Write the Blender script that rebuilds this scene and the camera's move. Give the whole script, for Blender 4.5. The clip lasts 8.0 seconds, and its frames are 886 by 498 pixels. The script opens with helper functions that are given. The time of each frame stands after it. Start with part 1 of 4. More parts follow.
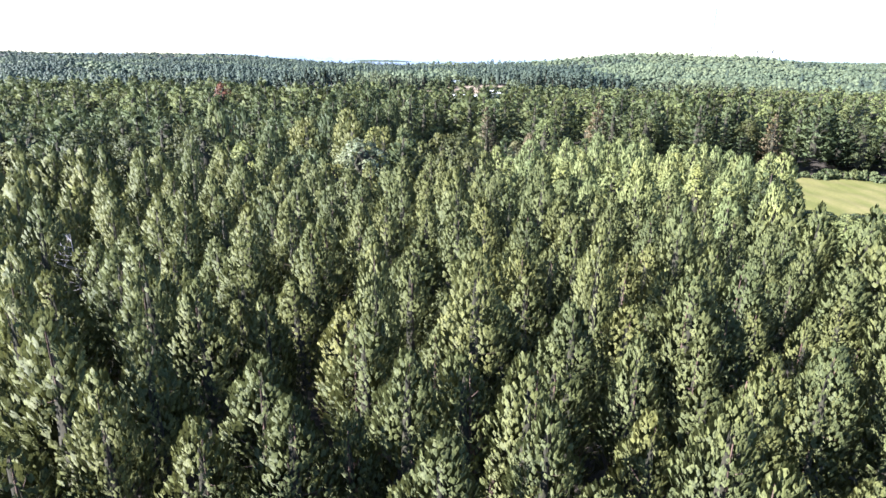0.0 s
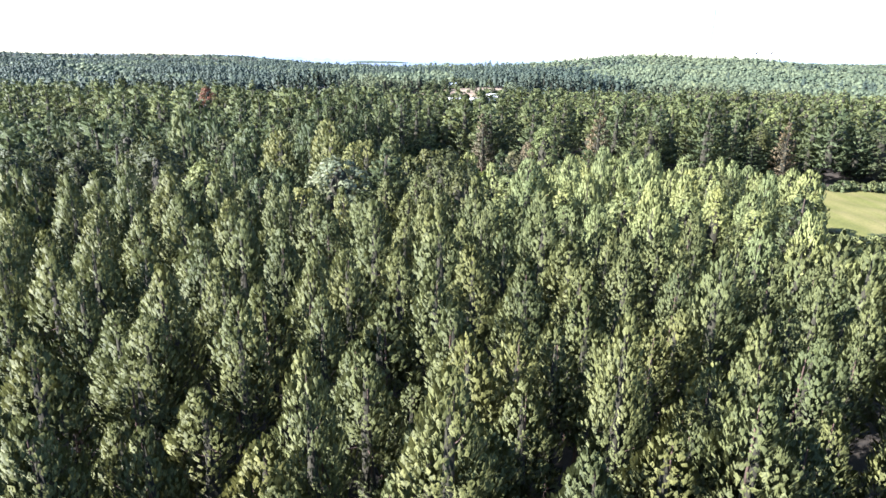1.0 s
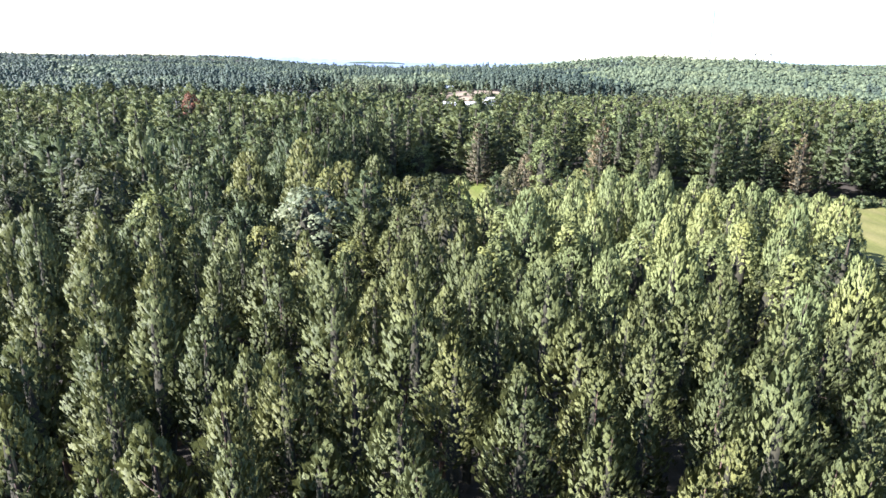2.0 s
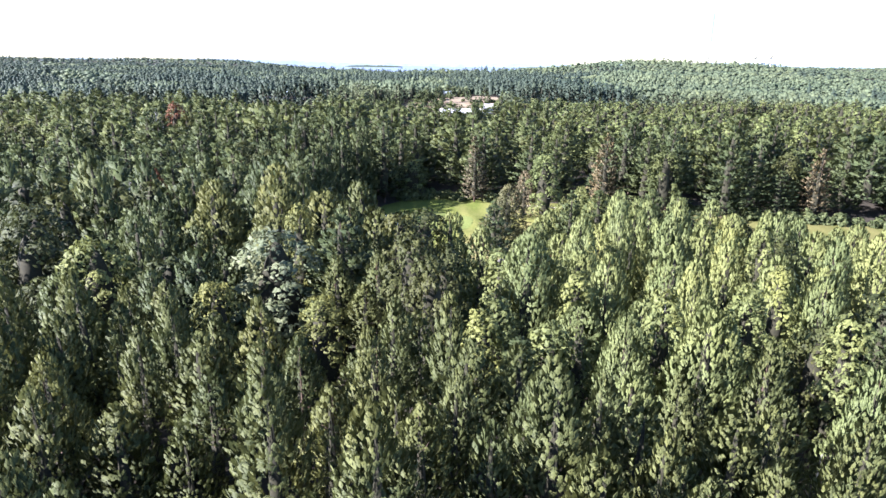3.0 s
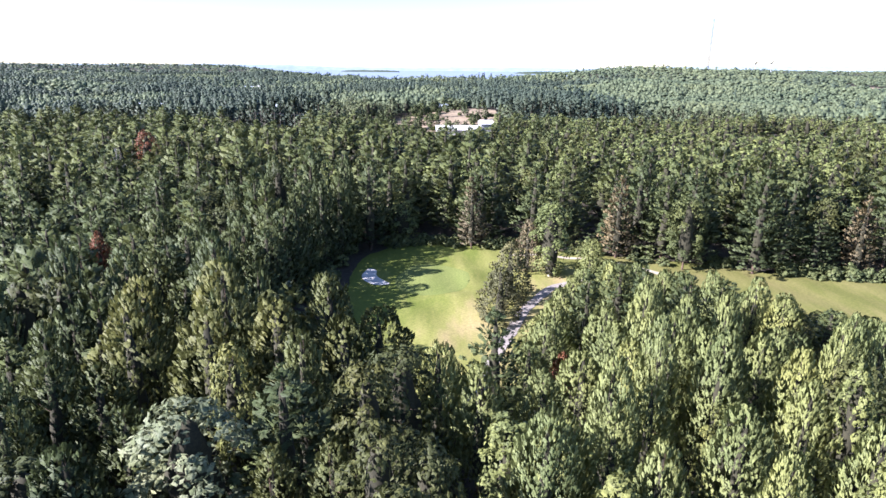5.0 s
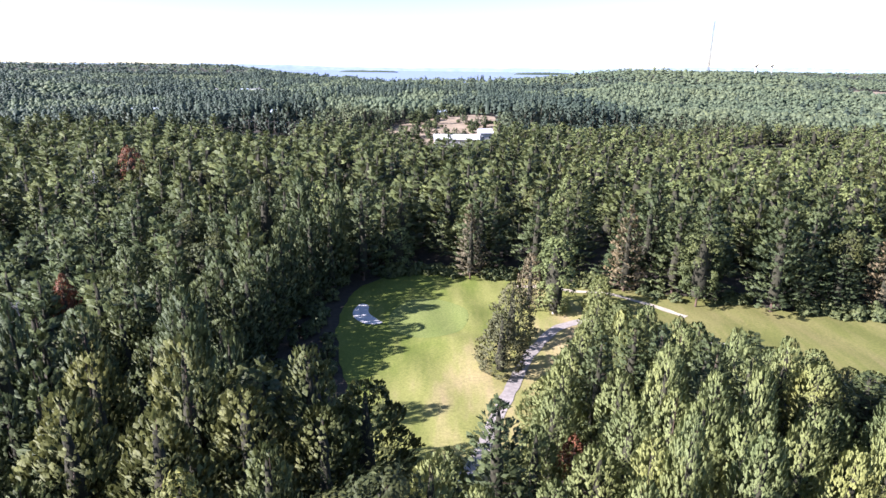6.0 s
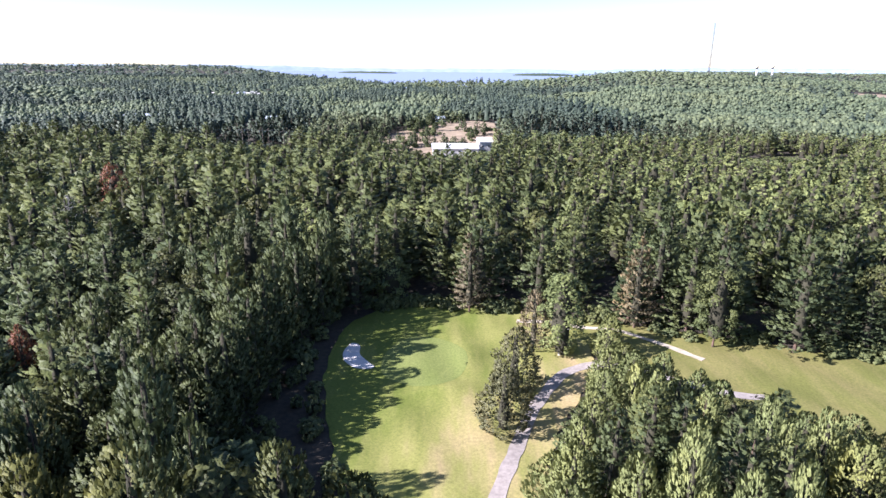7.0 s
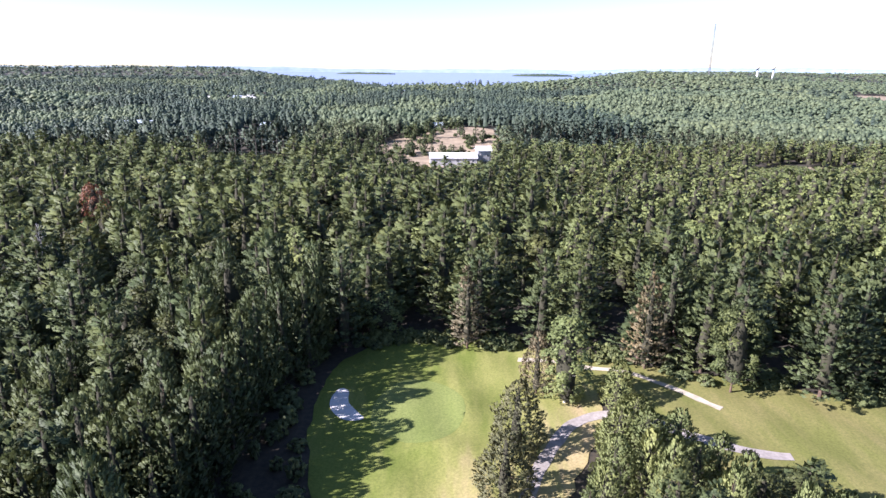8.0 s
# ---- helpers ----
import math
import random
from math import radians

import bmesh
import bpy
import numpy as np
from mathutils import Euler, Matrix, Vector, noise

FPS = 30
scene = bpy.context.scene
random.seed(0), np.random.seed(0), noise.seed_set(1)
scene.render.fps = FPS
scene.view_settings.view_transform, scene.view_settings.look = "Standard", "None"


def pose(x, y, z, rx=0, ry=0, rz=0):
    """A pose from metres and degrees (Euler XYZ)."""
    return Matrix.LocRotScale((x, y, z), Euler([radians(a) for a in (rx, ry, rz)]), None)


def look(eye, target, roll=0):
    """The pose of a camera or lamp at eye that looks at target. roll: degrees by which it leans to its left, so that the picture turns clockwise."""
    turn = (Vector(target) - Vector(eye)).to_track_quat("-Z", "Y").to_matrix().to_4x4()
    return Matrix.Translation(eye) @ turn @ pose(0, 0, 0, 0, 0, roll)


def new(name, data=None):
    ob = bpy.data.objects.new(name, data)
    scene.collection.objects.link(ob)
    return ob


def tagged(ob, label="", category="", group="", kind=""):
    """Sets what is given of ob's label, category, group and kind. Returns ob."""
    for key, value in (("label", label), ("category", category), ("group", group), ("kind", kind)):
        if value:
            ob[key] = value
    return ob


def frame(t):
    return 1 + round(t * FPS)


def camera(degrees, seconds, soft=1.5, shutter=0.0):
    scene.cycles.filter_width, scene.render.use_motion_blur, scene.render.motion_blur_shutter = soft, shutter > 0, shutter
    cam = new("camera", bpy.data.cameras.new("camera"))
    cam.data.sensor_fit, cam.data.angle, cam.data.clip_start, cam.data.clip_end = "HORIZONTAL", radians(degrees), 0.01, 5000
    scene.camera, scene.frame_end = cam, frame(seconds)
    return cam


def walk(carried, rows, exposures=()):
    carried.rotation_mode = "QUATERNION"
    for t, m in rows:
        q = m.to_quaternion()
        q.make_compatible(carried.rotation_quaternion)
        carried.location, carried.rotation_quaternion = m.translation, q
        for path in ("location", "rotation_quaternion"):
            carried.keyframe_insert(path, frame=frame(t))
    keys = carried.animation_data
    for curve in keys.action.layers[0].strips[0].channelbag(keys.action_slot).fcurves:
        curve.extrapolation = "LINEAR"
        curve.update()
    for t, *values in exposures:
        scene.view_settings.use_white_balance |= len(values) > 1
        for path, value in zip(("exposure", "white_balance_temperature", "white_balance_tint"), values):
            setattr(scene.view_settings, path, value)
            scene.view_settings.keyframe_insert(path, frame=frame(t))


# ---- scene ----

from mathutils import geometry

# ------------------------------------------------------------------ camera
cam = camera(73.0, 8.0, soft=1.5)
PATH = [
    (0.0, 0.00, 0.00, 38.97, 0.97, -17.76, 0.61),
    (0.5, 0.74, 6.49, 39.27, 0.85, -17.71, 0.69),
    (1.0, 1.43, 13.15, 39.95, 0.77, -17.67, 0.65),
    (1.5, 2.09, 19.81, 40.89, 0.62, -17.67, 0.68),
    (3.0, 4.00, 39.39, 43.85, 0.50, -17.37, 0.59),
    (3.5, 4.40, 45.44, 45.21, 0.48, -17.21, 0.43),
    (4.0, 4.71, 51.64, 46.89, 0.40, -17.12, 0.39),
    (4.5, 4.86, 57.72, 48.98, 0.35, -17.07, 0.34),
    (6.0, 5.24, 75.80, 56.55, 0.14, -17.11, 0.59),
    (6.5, 5.32, 82.10, 58.80, 0.10, -17.10, 0.56),
    (7.0, 5.61, 88.25, 61.06, 0.06, -17.10, 0.52),
    (7.5, 6.00, 94.43, 63.29, 0.03, -17.12, 0.48),
    (8.0, 6.40, 100.34, 65.56, 0.00, -17.10, 0.37),
]
walk(cam, [(t, pose(x, y, z, 90 + pitch, 0, yaw) @ pose(0, 0, 0, 0, 0, roll)) for t, x, y, z, yaw, pitch, roll in PATH],
     exposures=[(0.0, 2.34, 5640, 20), (8.0, 1.77, 5790, 26)])

# ------------------------------------------------------------------ light
SUN_AZ, SUN_EL = radians(254.0), radians(33.0)
world = bpy.data.worlds.new("world")
scene.world = world
world.use_nodes = True
wn = world.node_tree
sky = wn.nodes.new("ShaderNodeTexSky")
sky.sky_type, sky.sun_disc = "NISHITA", False
sky.sun_elevation, sky.sun_rotation = SUN_EL, SUN_AZ
sky.altitude, sky.air_density, sky.dust_density, sky.ozone_density = 300, 1.0, 0.3, 2.0
wn.links.new(sky.outputs[0], wn.nodes["Background"].inputs[0])
wn.nodes["Background"].inputs[1].default_value = 0.066

sun_data = bpy.data.lights.new("sun", "SUN")
sun_data.energy, sun_data.angle, sun_data.color = 5.0, radians(0.53), (1.0, 0.95, 0.87)
sun_way = Vector((math.sin(SUN_AZ) * math.cos(SUN_EL), math.cos(SUN_AZ) * math.cos(SUN_EL), math.sin(SUN_EL)))
sun = new("sun", sun_data)
sun.matrix_world = look(sun_way * 400, (0, 0, 0))

# ------------------------------------------------------------------ materials


def nodes_of(name):
    m = bpy.data.materials.new(name)
    m.use_nodes = True
    nt = m.node_tree
    return m, nt, nt.nodes["Principled BSDF"], nt.nodes["Material Output"]


def ramp(nt, stops, fac):
    r = nt.nodes.new("ShaderNodeValToRGB")
    while len(r.color_ramp.elements) < len(stops):
        r.color_ramp.elements.new(0.5)
    for e, (p, c) in zip(r.color_ramp.elements, stops):
        e.position, e.color = p, (*c, 1)
    nt.links.new(fac, r.inputs[0])
    return r.outputs[0]


def noise_of(nt, scale, detail=3.0, rough=0.55, vector=None, stretch=None):
    n = nt.nodes.new("ShaderNodeTexNoise")
    n.inputs["Scale"].default_value, n.inputs["Detail"].default_value, n.inputs["Roughness"].default_value = scale, detail, rough
    if vector is None:
        vector = nt.nodes.new("ShaderNodeNewGeometry").outputs["Position"]
    if stretch:
        mp = nt.nodes.new("ShaderNodeMapping")
        mp.inputs["Scale"].default_value = stretch[:3]
        mp.inputs["Rotation"].default_value = (0, 0, stretch[3])
        nt.links.new(vector, mp.inputs[0])
        vector = mp.outputs[0]
    nt.links.new(vector, n.inputs["Vector"])
    return n.outputs["Fac"]


def mixed(nt, a, b, fac, how="MIX"):
    m = nt.nodes.new("ShaderNodeMix")
    m.data_type, m.blend_type = "RGBA", how
    for i, v in ((0, fac), (6, a), (7, b)):
        if isinstance(v, (int, float)):
            m.inputs[i].default_value = v
        elif isinstance(v, tuple):
            m.inputs[i].default_value = (*v, 1)
        else:
            nt.links.new(v, m.inputs[i])
    return m.outputs[2]


def bumped(nt, bsdf, height, strength, distance):
    b = nt.nodes.new("ShaderNodeBump")
    b.inputs["Strength"].default_value, b.inputs["Distance"].default_value = strength, distance
    nt.links.new(height, b.inputs["Height"])
    nt.links.new(b.outputs[0], bsdf.inputs["Normal"])


def foliage(name, young, mid, old, through_light=0.25, stand=0.1, gloss=0.2, grain=9.0, gaps=0, strands=(1, 1, 0.6, 0)):
    """Needles or leaves: tint by tree, by spray and by stand, a little light coming through."""
    m, nt, p, out = nodes_of(name)
    info, geo = nt.nodes.new("ShaderNodeObjectInfo"), nt.nodes.new("ShaderNodeNewGeometry")
    spray = ramp(nt, ((0.0, old), (0.45, mid), (1.0, young)), geo.outputs["Random Per Island"])
    patch_noise = noise_of(nt, stand, 2.0, 0.6)
    tint = ramp(nt, ((0.3, (0.76, 0.82, 0.85)), (0.5, (1, 1, 1)), (0.72, (1.18, 1.1, 0.96))), patch_noise)
    tree_tint = ramp(nt, ((0.0, (0.80, 0.83, 0.86)), (0.5, (1, 1, 1)), (1.0, (1.14, 1.08, 0.98))), info.outputs["Random"])
    c = mixed(nt, mixed(nt, spray, tint, 1.0, "MULTIPLY"), tree_tint, 1.0, "MULTIPLY")
    fine = noise_of(nt, grain, 2.0, 0.6, stretch=strands)
    c = mixed(nt, c, ramp(nt, ((0.42, (0.68, 0.7, 0.7)), (0.52, (1, 1, 1)), (0.64, (1.2, 1.18, 1.14))), fine), 1.0, "MULTIPLY")
    nt.links.new(c, p.inputs["Base Color"])
    p.inputs["Roughness"].default_value = 0.6
    p.inputs["Specular IOR Level"].default_value = gloss
    tr = nt.nodes.new("ShaderNodeBsdfTranslucent")
    nt.links.new(c, tr.inputs[0])
    mx = nt.nodes.new("ShaderNodeMixShader")
    mx.inputs[0].default_value = through_light
    nt.links.new(p.outputs[0], mx.inputs[1])
    nt.links.new(tr.outputs[0], mx.inputs[2])
    if gaps:
        clear = nt.nodes.new("ShaderNodeBsdfTransparent")
        hole = nt.nodes.new("ShaderNodeMath")
        hole.operation = "GREATER_THAN"
        hole.inputs[1].default_value = gaps
        nt.links.new(fine, hole.inputs[0])
        cut = nt.nodes.new("ShaderNodeMixShader")
        nt.links.new(hole.outputs[0], cut.inputs[0])
        nt.links.new(clear.outputs[0], cut.inputs[1])
        nt.links.new(mx.outputs[0], cut.inputs[2])
        nt.links.new(cut.outputs[0], out.inputs[0])
    else:
        nt.links.new(mx.outputs[0], out.inputs[0])
    return m


def plain(name, dark, light, scale, rough=0.8, relief=0.0, detail=4.0, stretch=None, metal=0.0):
    m, nt, p, out = nodes_of(name)
    n = noise_of(nt, scale, detail, 0.6, stretch=stretch)
    nt.links.new(ramp(nt, ((0.3, dark), (0.7, light)), n), p.inputs["Base Color"])
    p.inputs["Roughness"].default_value, p.inputs["Metallic"].default_value = rough, metal
    if relief:
        bumped(nt, p, noise_of(nt, scale * 4, 4.0), 0.6, relief)
    return m


NEEDLE, SHELF = (1, 1, 0.28, 0), (0.8, 0.8, 1.6, 0)
RED_PINE = foliage("red_pine_needles", (0.142, 0.155, 0.054), (0.116, 0.13, 0.046), (0.085, 0.098, 0.038), 0.24, grain=15.0, gaps=0.415, strands=NEEDLE)
WHITE_PINE = foliage("white_pine_needles", (0.102, 0.126, 0.05), (0.083, 0.105, 0.043), (0.06, 0.077, 0.034), 0.22, grain=4.0, gaps=0.415, strands=SHELF)
SOFT_PINE = foliage("young_white_pine_needles", (0.212, 0.24, 0.088), (0.19, 0.216, 0.08), (0.16, 0.184, 0.069), 0.26, grain=9.0, gaps=0.425, strands=NEEDLE)
SPRUCE = foliage("spruce_needles", (0.165, 0.16, 0.072), (0.132, 0.13, 0.06), (0.098, 0.098, 0.047), 0.18, grain=6.0, gaps=0.39)
ASPEN = foliage("aspen_leaves", (0.215, 0.238, 0.082), (0.185, 0.207, 0.073), (0.142, 0.162, 0.06), 0.28, grain=6.0, gaps=0.39)
OAK = foliage("oak_leaves", (0.09, 0.1, 0.036), (0.072, 0.082, 0.03), (0.052, 0.06, 0.024), 0.24, grain=6.0, gaps=0.39)
YELLOW = foliage("yellowing_leaves", (0.2, 0.205, 0.062), (0.16, 0.17, 0.054), (0.118, 0.13, 0.045), 0.28, grain=6.0, gaps=0.39)
PALE = foliage("pale_flowering_leaves", (0.235, 0.255, 0.15), (0.185, 0.21, 0.115), (0.13, 0.155, 0.075), 0.22, grain=6.0, gaps=0.39)
RUSTY = foliage("dying_brown_needles", (0.18, 0.145, 0.085), (0.14, 0.118, 0.07), (0.098, 0.09, 0.052), 0.2, grain=5.0, gaps=0.425)
DEAD_RED = foliage("dead_red_needles", (0.26, 0.105, 0.055), (0.19, 0.08, 0.043), (0.12, 0.058, 0.034), 0.2, grain=6.0, gaps=0.425)
# Extra blue in these two leaf colours stands in for distance haze.
HAZED_WOODS = foliage("hazed_woods_leaves", (0.148, 0.178, 0.094), (0.126, 0.153, 0.083), (0.1, 0.123, 0.07), 0.2, 0.012, grain=0.4)
HAZED_PINE = foliage("hazed_pine_needles", (0.078, 0.102, 0.068), (0.063, 0.085, 0.058), (0.048, 0.066, 0.047), 0.15, 0.012, grain=0.4)
# Twig brown darkened so that gaps in the crowns read as deep shade.
INNER = plain("twigs_and_crown_shade", (0.017, 0.017, 0.009), (0.042, 0.038, 0.019), 4.5, 0.95)
BROADLEAF = foliage("forest_broadleaf_leaves", (0.17, 0.205, 0.078), (0.145, 0.178, 0.069), (0.114, 0.142, 0.057), 0.28, grain=4.0, gaps=0.39)
OLIVE = foliage("olive_oak_leaves", (0.138, 0.15, 0.052), (0.112, 0.124, 0.044), (0.082, 0.093, 0.035), 0.24, grain=6.0, gaps=0.39)
SHRUB = foliage("shrub_leaves", (0.18, 0.20, 0.08), (0.12, 0.14, 0.055), (0.07, 0.09, 0.038), 0.25)
# Horizon ridges: haze put in as bluish base colour and weak blue emission.
m_, nt_, p_, o_ = nodes_of("haze_glow_shore")
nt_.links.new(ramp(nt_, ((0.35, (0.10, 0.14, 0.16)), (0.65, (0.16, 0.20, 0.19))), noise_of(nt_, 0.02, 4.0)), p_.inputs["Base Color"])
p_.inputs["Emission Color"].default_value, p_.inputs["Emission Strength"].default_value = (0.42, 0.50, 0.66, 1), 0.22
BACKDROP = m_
BARK = plain("pine_bark", (0.05, 0.035, 0.025), (0.16, 0.10, 0.07), 3.0, 0.9, 0.02, stretch=(1, 1, 0.25, 0))
PALE_BARK = plain("aspen_bark", (0.22, 0.21, 0.18), (0.50, 0.48, 0.42), 2.0, 0.85, 0.01)
GREY_WOOD = plain("dead_grey_wood", (0.16, 0.15, 0.14), (0.36, 0.34, 0.32), 2.0, 0.9)
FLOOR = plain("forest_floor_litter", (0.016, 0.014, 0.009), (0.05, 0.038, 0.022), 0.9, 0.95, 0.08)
SAND = plain("bunker_sand", (0.42, 0.40, 0.37), (0.58, 0.55, 0.51), 0.8, 0.95, 0.03)
DIRT = plain("bare_sandy_soil", (0.15, 0.11, 0.068), (0.31, 0.24, 0.155), 0.15, 0.95, 0.05)
PALE_SOIL = plain("pale_worn_sand", (0.27, 0.23, 0.165), (0.42, 0.365, 0.28), 0.5, 0.95, 0.03)
PATHWAY = plain("cart_path_gravel", (0.19, 0.165, 0.145), (0.31, 0.275, 0.245), 1.3, 0.9, 0.02)


def grass(name, lush, dry, bare, dryness=0.5, drift=None):
    """Mown grass, lusher and drier by patches and mowing streaks; drift: dries out along x from one place to another."""
    m, nt, p, out = nodes_of(name)
    big = noise_of(nt, 0.045, 3.0, 0.6)
    mow = noise_of(nt, 0.20, 3.0, 0.65, stretch=(1.0, 0.2, 1.0, radians(-28)))
    fine = noise_of(nt, 2.2, 5.0, 0.7)
    fac = mixed(nt, big, mow, 0.62)
    if drift:
        sep = nt.nodes.new("ShaderNodeSeparateXYZ")
        nt.links.new(nt.nodes.new("ShaderNodeNewGeometry").outputs["Position"], sep.inputs[0])
        line = nt.nodes.new("ShaderNodeMath")
        line.operation = "MULTIPLY_ADD"
        line.inputs[1].default_value = -0.42
        nt.links.new(sep.outputs["Y"], line.inputs[0])
        nt.links.new(sep.outputs["X"], line.inputs[2])
        span = nt.nodes.new("ShaderNodeMapRange")
        span.inputs["From Min"].default_value, span.inputs["From Max"].default_value = drift
        span.inputs["To Min"].default_value, span.inputs["To Max"].default_value = -0.14, 0.22
        nt.links.new(line.outputs[0], span.inputs["Value"])
        add = nt.nodes.new("ShaderNodeMath")
        add.operation = "ADD"
        nt.links.new(fac, add.inputs[0])
        nt.links.new(span.outputs[0], add.inputs[1])
        fac = add.outputs[0]
    c = ramp(nt, ((dryness - 0.14, lush), (dryness + 0.10, dry), (dryness + 0.30, bare)), fac)
    c = mixed(nt, c, ramp(nt, ((0.3, (0.7, 0.72, 0.7)), (0.7, (1.22, 1.2, 1.15))), fine), 1.0, "MULTIPLY")
    nt.links.new(c, p.inputs["Base Color"])
    p.inputs["Roughness"].default_value = 0.9
    p.inputs["Specular IOR Level"].default_value = 0.1
    bumped(nt, p, fine, 0.7, 0.06)
    return m


FAIRWAY = grass("fairway_grass", (0.115, 0.14, 0.03), (0.205, 0.205, 0.065), (0.30, 0.235, 0.125), 0.5, (-92, -50))
GREEN = grass("putting_green_grass", (0.125, 0.155, 0.042), (0.155, 0.178, 0.056), (0.19, 0.19, 0.08), 0.5)
ROUGH = grass("dry_rough_grass", (0.125, 0.13, 0.038), (0.195, 0.17, 0.07), (0.26, 0.20, 0.115), 0.56)

water_m, wt, wp, wo = nodes_of("lake_water")
wp.inputs["Base Color"].default_value = (0.20, 0.245, 0.35, 1)
wp.inputs["Specular IOR Level"].default_value = 0.12
wp.inputs["Roughness"].default_value = 0.45
bumped(wt, wp, noise_of(wt, 0.15, 3.0), 0.25, 0.5)
WATER = water_m

# ------------------------------------------------------------------ the lie of the land


def step(a, b, v):
    u = np.clip((v - a) / (b - a), 0, 1)
    return u * u * (3 - 2 * u)


def hump(x, y, cx, cy, sx, sy):
    return np.exp(-(((x - cx) / sx) ** 2) - ((y - cy) / sy) ** 2)


def height(x, y):
    """The ground's height above the putting green."""
    x, y = np.asarray(x, float), np.asarray(y, float)
    h = (7.5 - 4.0 * step(3, 40, x)) * (1 - step(118, 152, y)) + 1.6 * step(20, 60, x) * step(120, 170, y) * (1 - step(240, 330, y))
    h = h + 2.0 * step(-30, -70, x) * step(120, 170, y) * (1 - step(240, 330, y))
    far = step(230, 420, y)
    h = h + far * (3.0 + 9.0 * step(520, 640, y) * np.exp(-((x - 60) / 260.0) ** 2))
    h = h + 33 * hump(x, y, 430, 1420, 250, 420) + 22 * hump(x, y, 800, 1600, 300, 420) + 5 * hump(x, y, 420, 900, 220, 300)
    h = h + 19 * step(2600, 4300, np.hypot(x, y)) + 8 * step(700, 1900, y) * step(-150, -600, x)
    roll = np.sin(x / 190.0 + 1.3) * np.sin(y / 230.0 + 0.4) + 0.6 * np.sin((x + y) / 97.0) * np.sin((x - 0.6 * y) / 123.0 + 2)
    h = h + 4.0 * roll * step(420, 900, y)
    near = step(140, 160, y) * (1 - step(225, 245, y))
    h = h + near * (0.8 * hump(x, y, 7, 192, 7, 3.6) + 0.7 * hump(x, y, 11, 203, 3, 8) + 0.5 * hump(x, y, 14, 183, 4, 7)
                    + 0.12 * np.sin(x * 0.5 + y * 0.22) + 0.1 * np.sin(x * 0.28 - y * 0.4))
    h = h - 0.5 * hump(x, y, -12.5, 206.5, 4.5, 6)
    wet = step(1400, 1560, y) * step(-200, 0, x + 60 + 0.43 * (y - 1500)) * (1 - step(420, 700, x - 0.3 * (y - 2000)))
    return h * (1 - wet) + 5 * wet


def smooth_ring(points, n=6):
    pts, out = [Vector(p) for p in points], []
    for i in range(len(pts)):
        a, b, c, d = (pts[(i + k) % len(pts)] for k in (-1, 0, 1, 2))
        for k in range(n):
            u = k / n
            out.append(0.5 * ((2 * b) + (c - a) * u + (2 * a - 5 * b + 4 * c - d) * u * u + (3 * b - a - 3 * c + d) * u ** 3))
    return out


def smooth_line(points, n=8):
    pts, out = [Vector(p) for p in points], []
    for i in range(len(pts) - 1):
        a, b, c, d = pts[max(i - 1, 0)], pts[i], pts[i + 1], pts[min(i + 2, len(pts) - 1)]
        for k in range(n):
            u = k / n
            out.append(0.5 * ((2 * b) + (c - a) * u + (2 * a - 5 * b + 4 * c - d) * u * u + (3 * b - a - 3 * c + d) * u ** 3))
    return out + [pts[-1]]


def ragged(ring, amount, scale=0.35):
    out = []
    for p in ring:
        v = noise.noise_vector(Vector((p[0] * scale, p[1] * scale, 3.1)))
        out.append(Vector((p[0] + v[0] * amount, p[1] + v[1] * amount)))
    return out


def mesh_of(name, verts, faces, mats, slots=None, smooth=False, normals=None):
    me = bpy.data.meshes.new(name)
    verts, faces = np.asarray(verts, np.float32), np.asarray(faces, np.int32)
    k = faces.shape[1]
    me.vertices.add(len(verts)), me.loops.add(faces.size), me.polygons.add(len(faces))
    me.vertices.foreach_set("co", verts.ravel())
    me.loops.foreach_set("vertex_index", faces.ravel())
    me.polygons.foreach_set("loop_start", np.arange(0, faces.size, k, dtype=np.int32))
    for m in mats:
        me.materials.append(m)
    if slots is not None:
        me.polygons.foreach_set("material_index", np.asarray(slots, np.int32))
    if smooth:
        me.polygons.foreach_set("use_smooth", np.ones(len(faces), bool))
    me.update(calc_edges=True)
    if normals is not None:
        me.polygons.foreach_set("use_smooth", np.ones(len(faces), bool))
        me.normals_split_custom_set_from_vertices(np.asarray(normals, np.float32))
    return me


def patch(name, ring, lift, material, label, category, cell=1.5, kind="structure"):
    """A sheet that follows the ground inside a closed outline."""
    ring = [Vector((p[0], p[1])) for p in ring]
    arr = np.array([(p.x, p.y) for p in ring])
    lo, hi = arr.min(0), arr.max(0)
    gx, gy = np.meshgrid(np.arange(lo[0], hi[0], cell), np.arange(lo[1], hi[1], cell))
    pts = np.stack([gx.ravel(), gy.ravel()], 1)
    inside = in_ring(pts[:, 0], pts[:, 1], arr)
    allp = ring + [Vector(p) for p in pts[inside]]
    n = len(ring)
    vs, es, fs, *_ = geometry.delaunay_2d_cdt(allp, [(i, (i + 1) % n) for i in range(n)], [list(range(n))], 1, 1e-4)
    xy = np.array([(v.x, v.y) for v in vs])
    co = np.column_stack([xy, height(xy[:, 0], xy[:, 1]) + lift])
    ob = new(name, mesh_of(name, co, [f if len(f) == 3 else f[:3] for f in fs], [material], smooth=True))
    return tagged(ob, label, category, kind=kind)


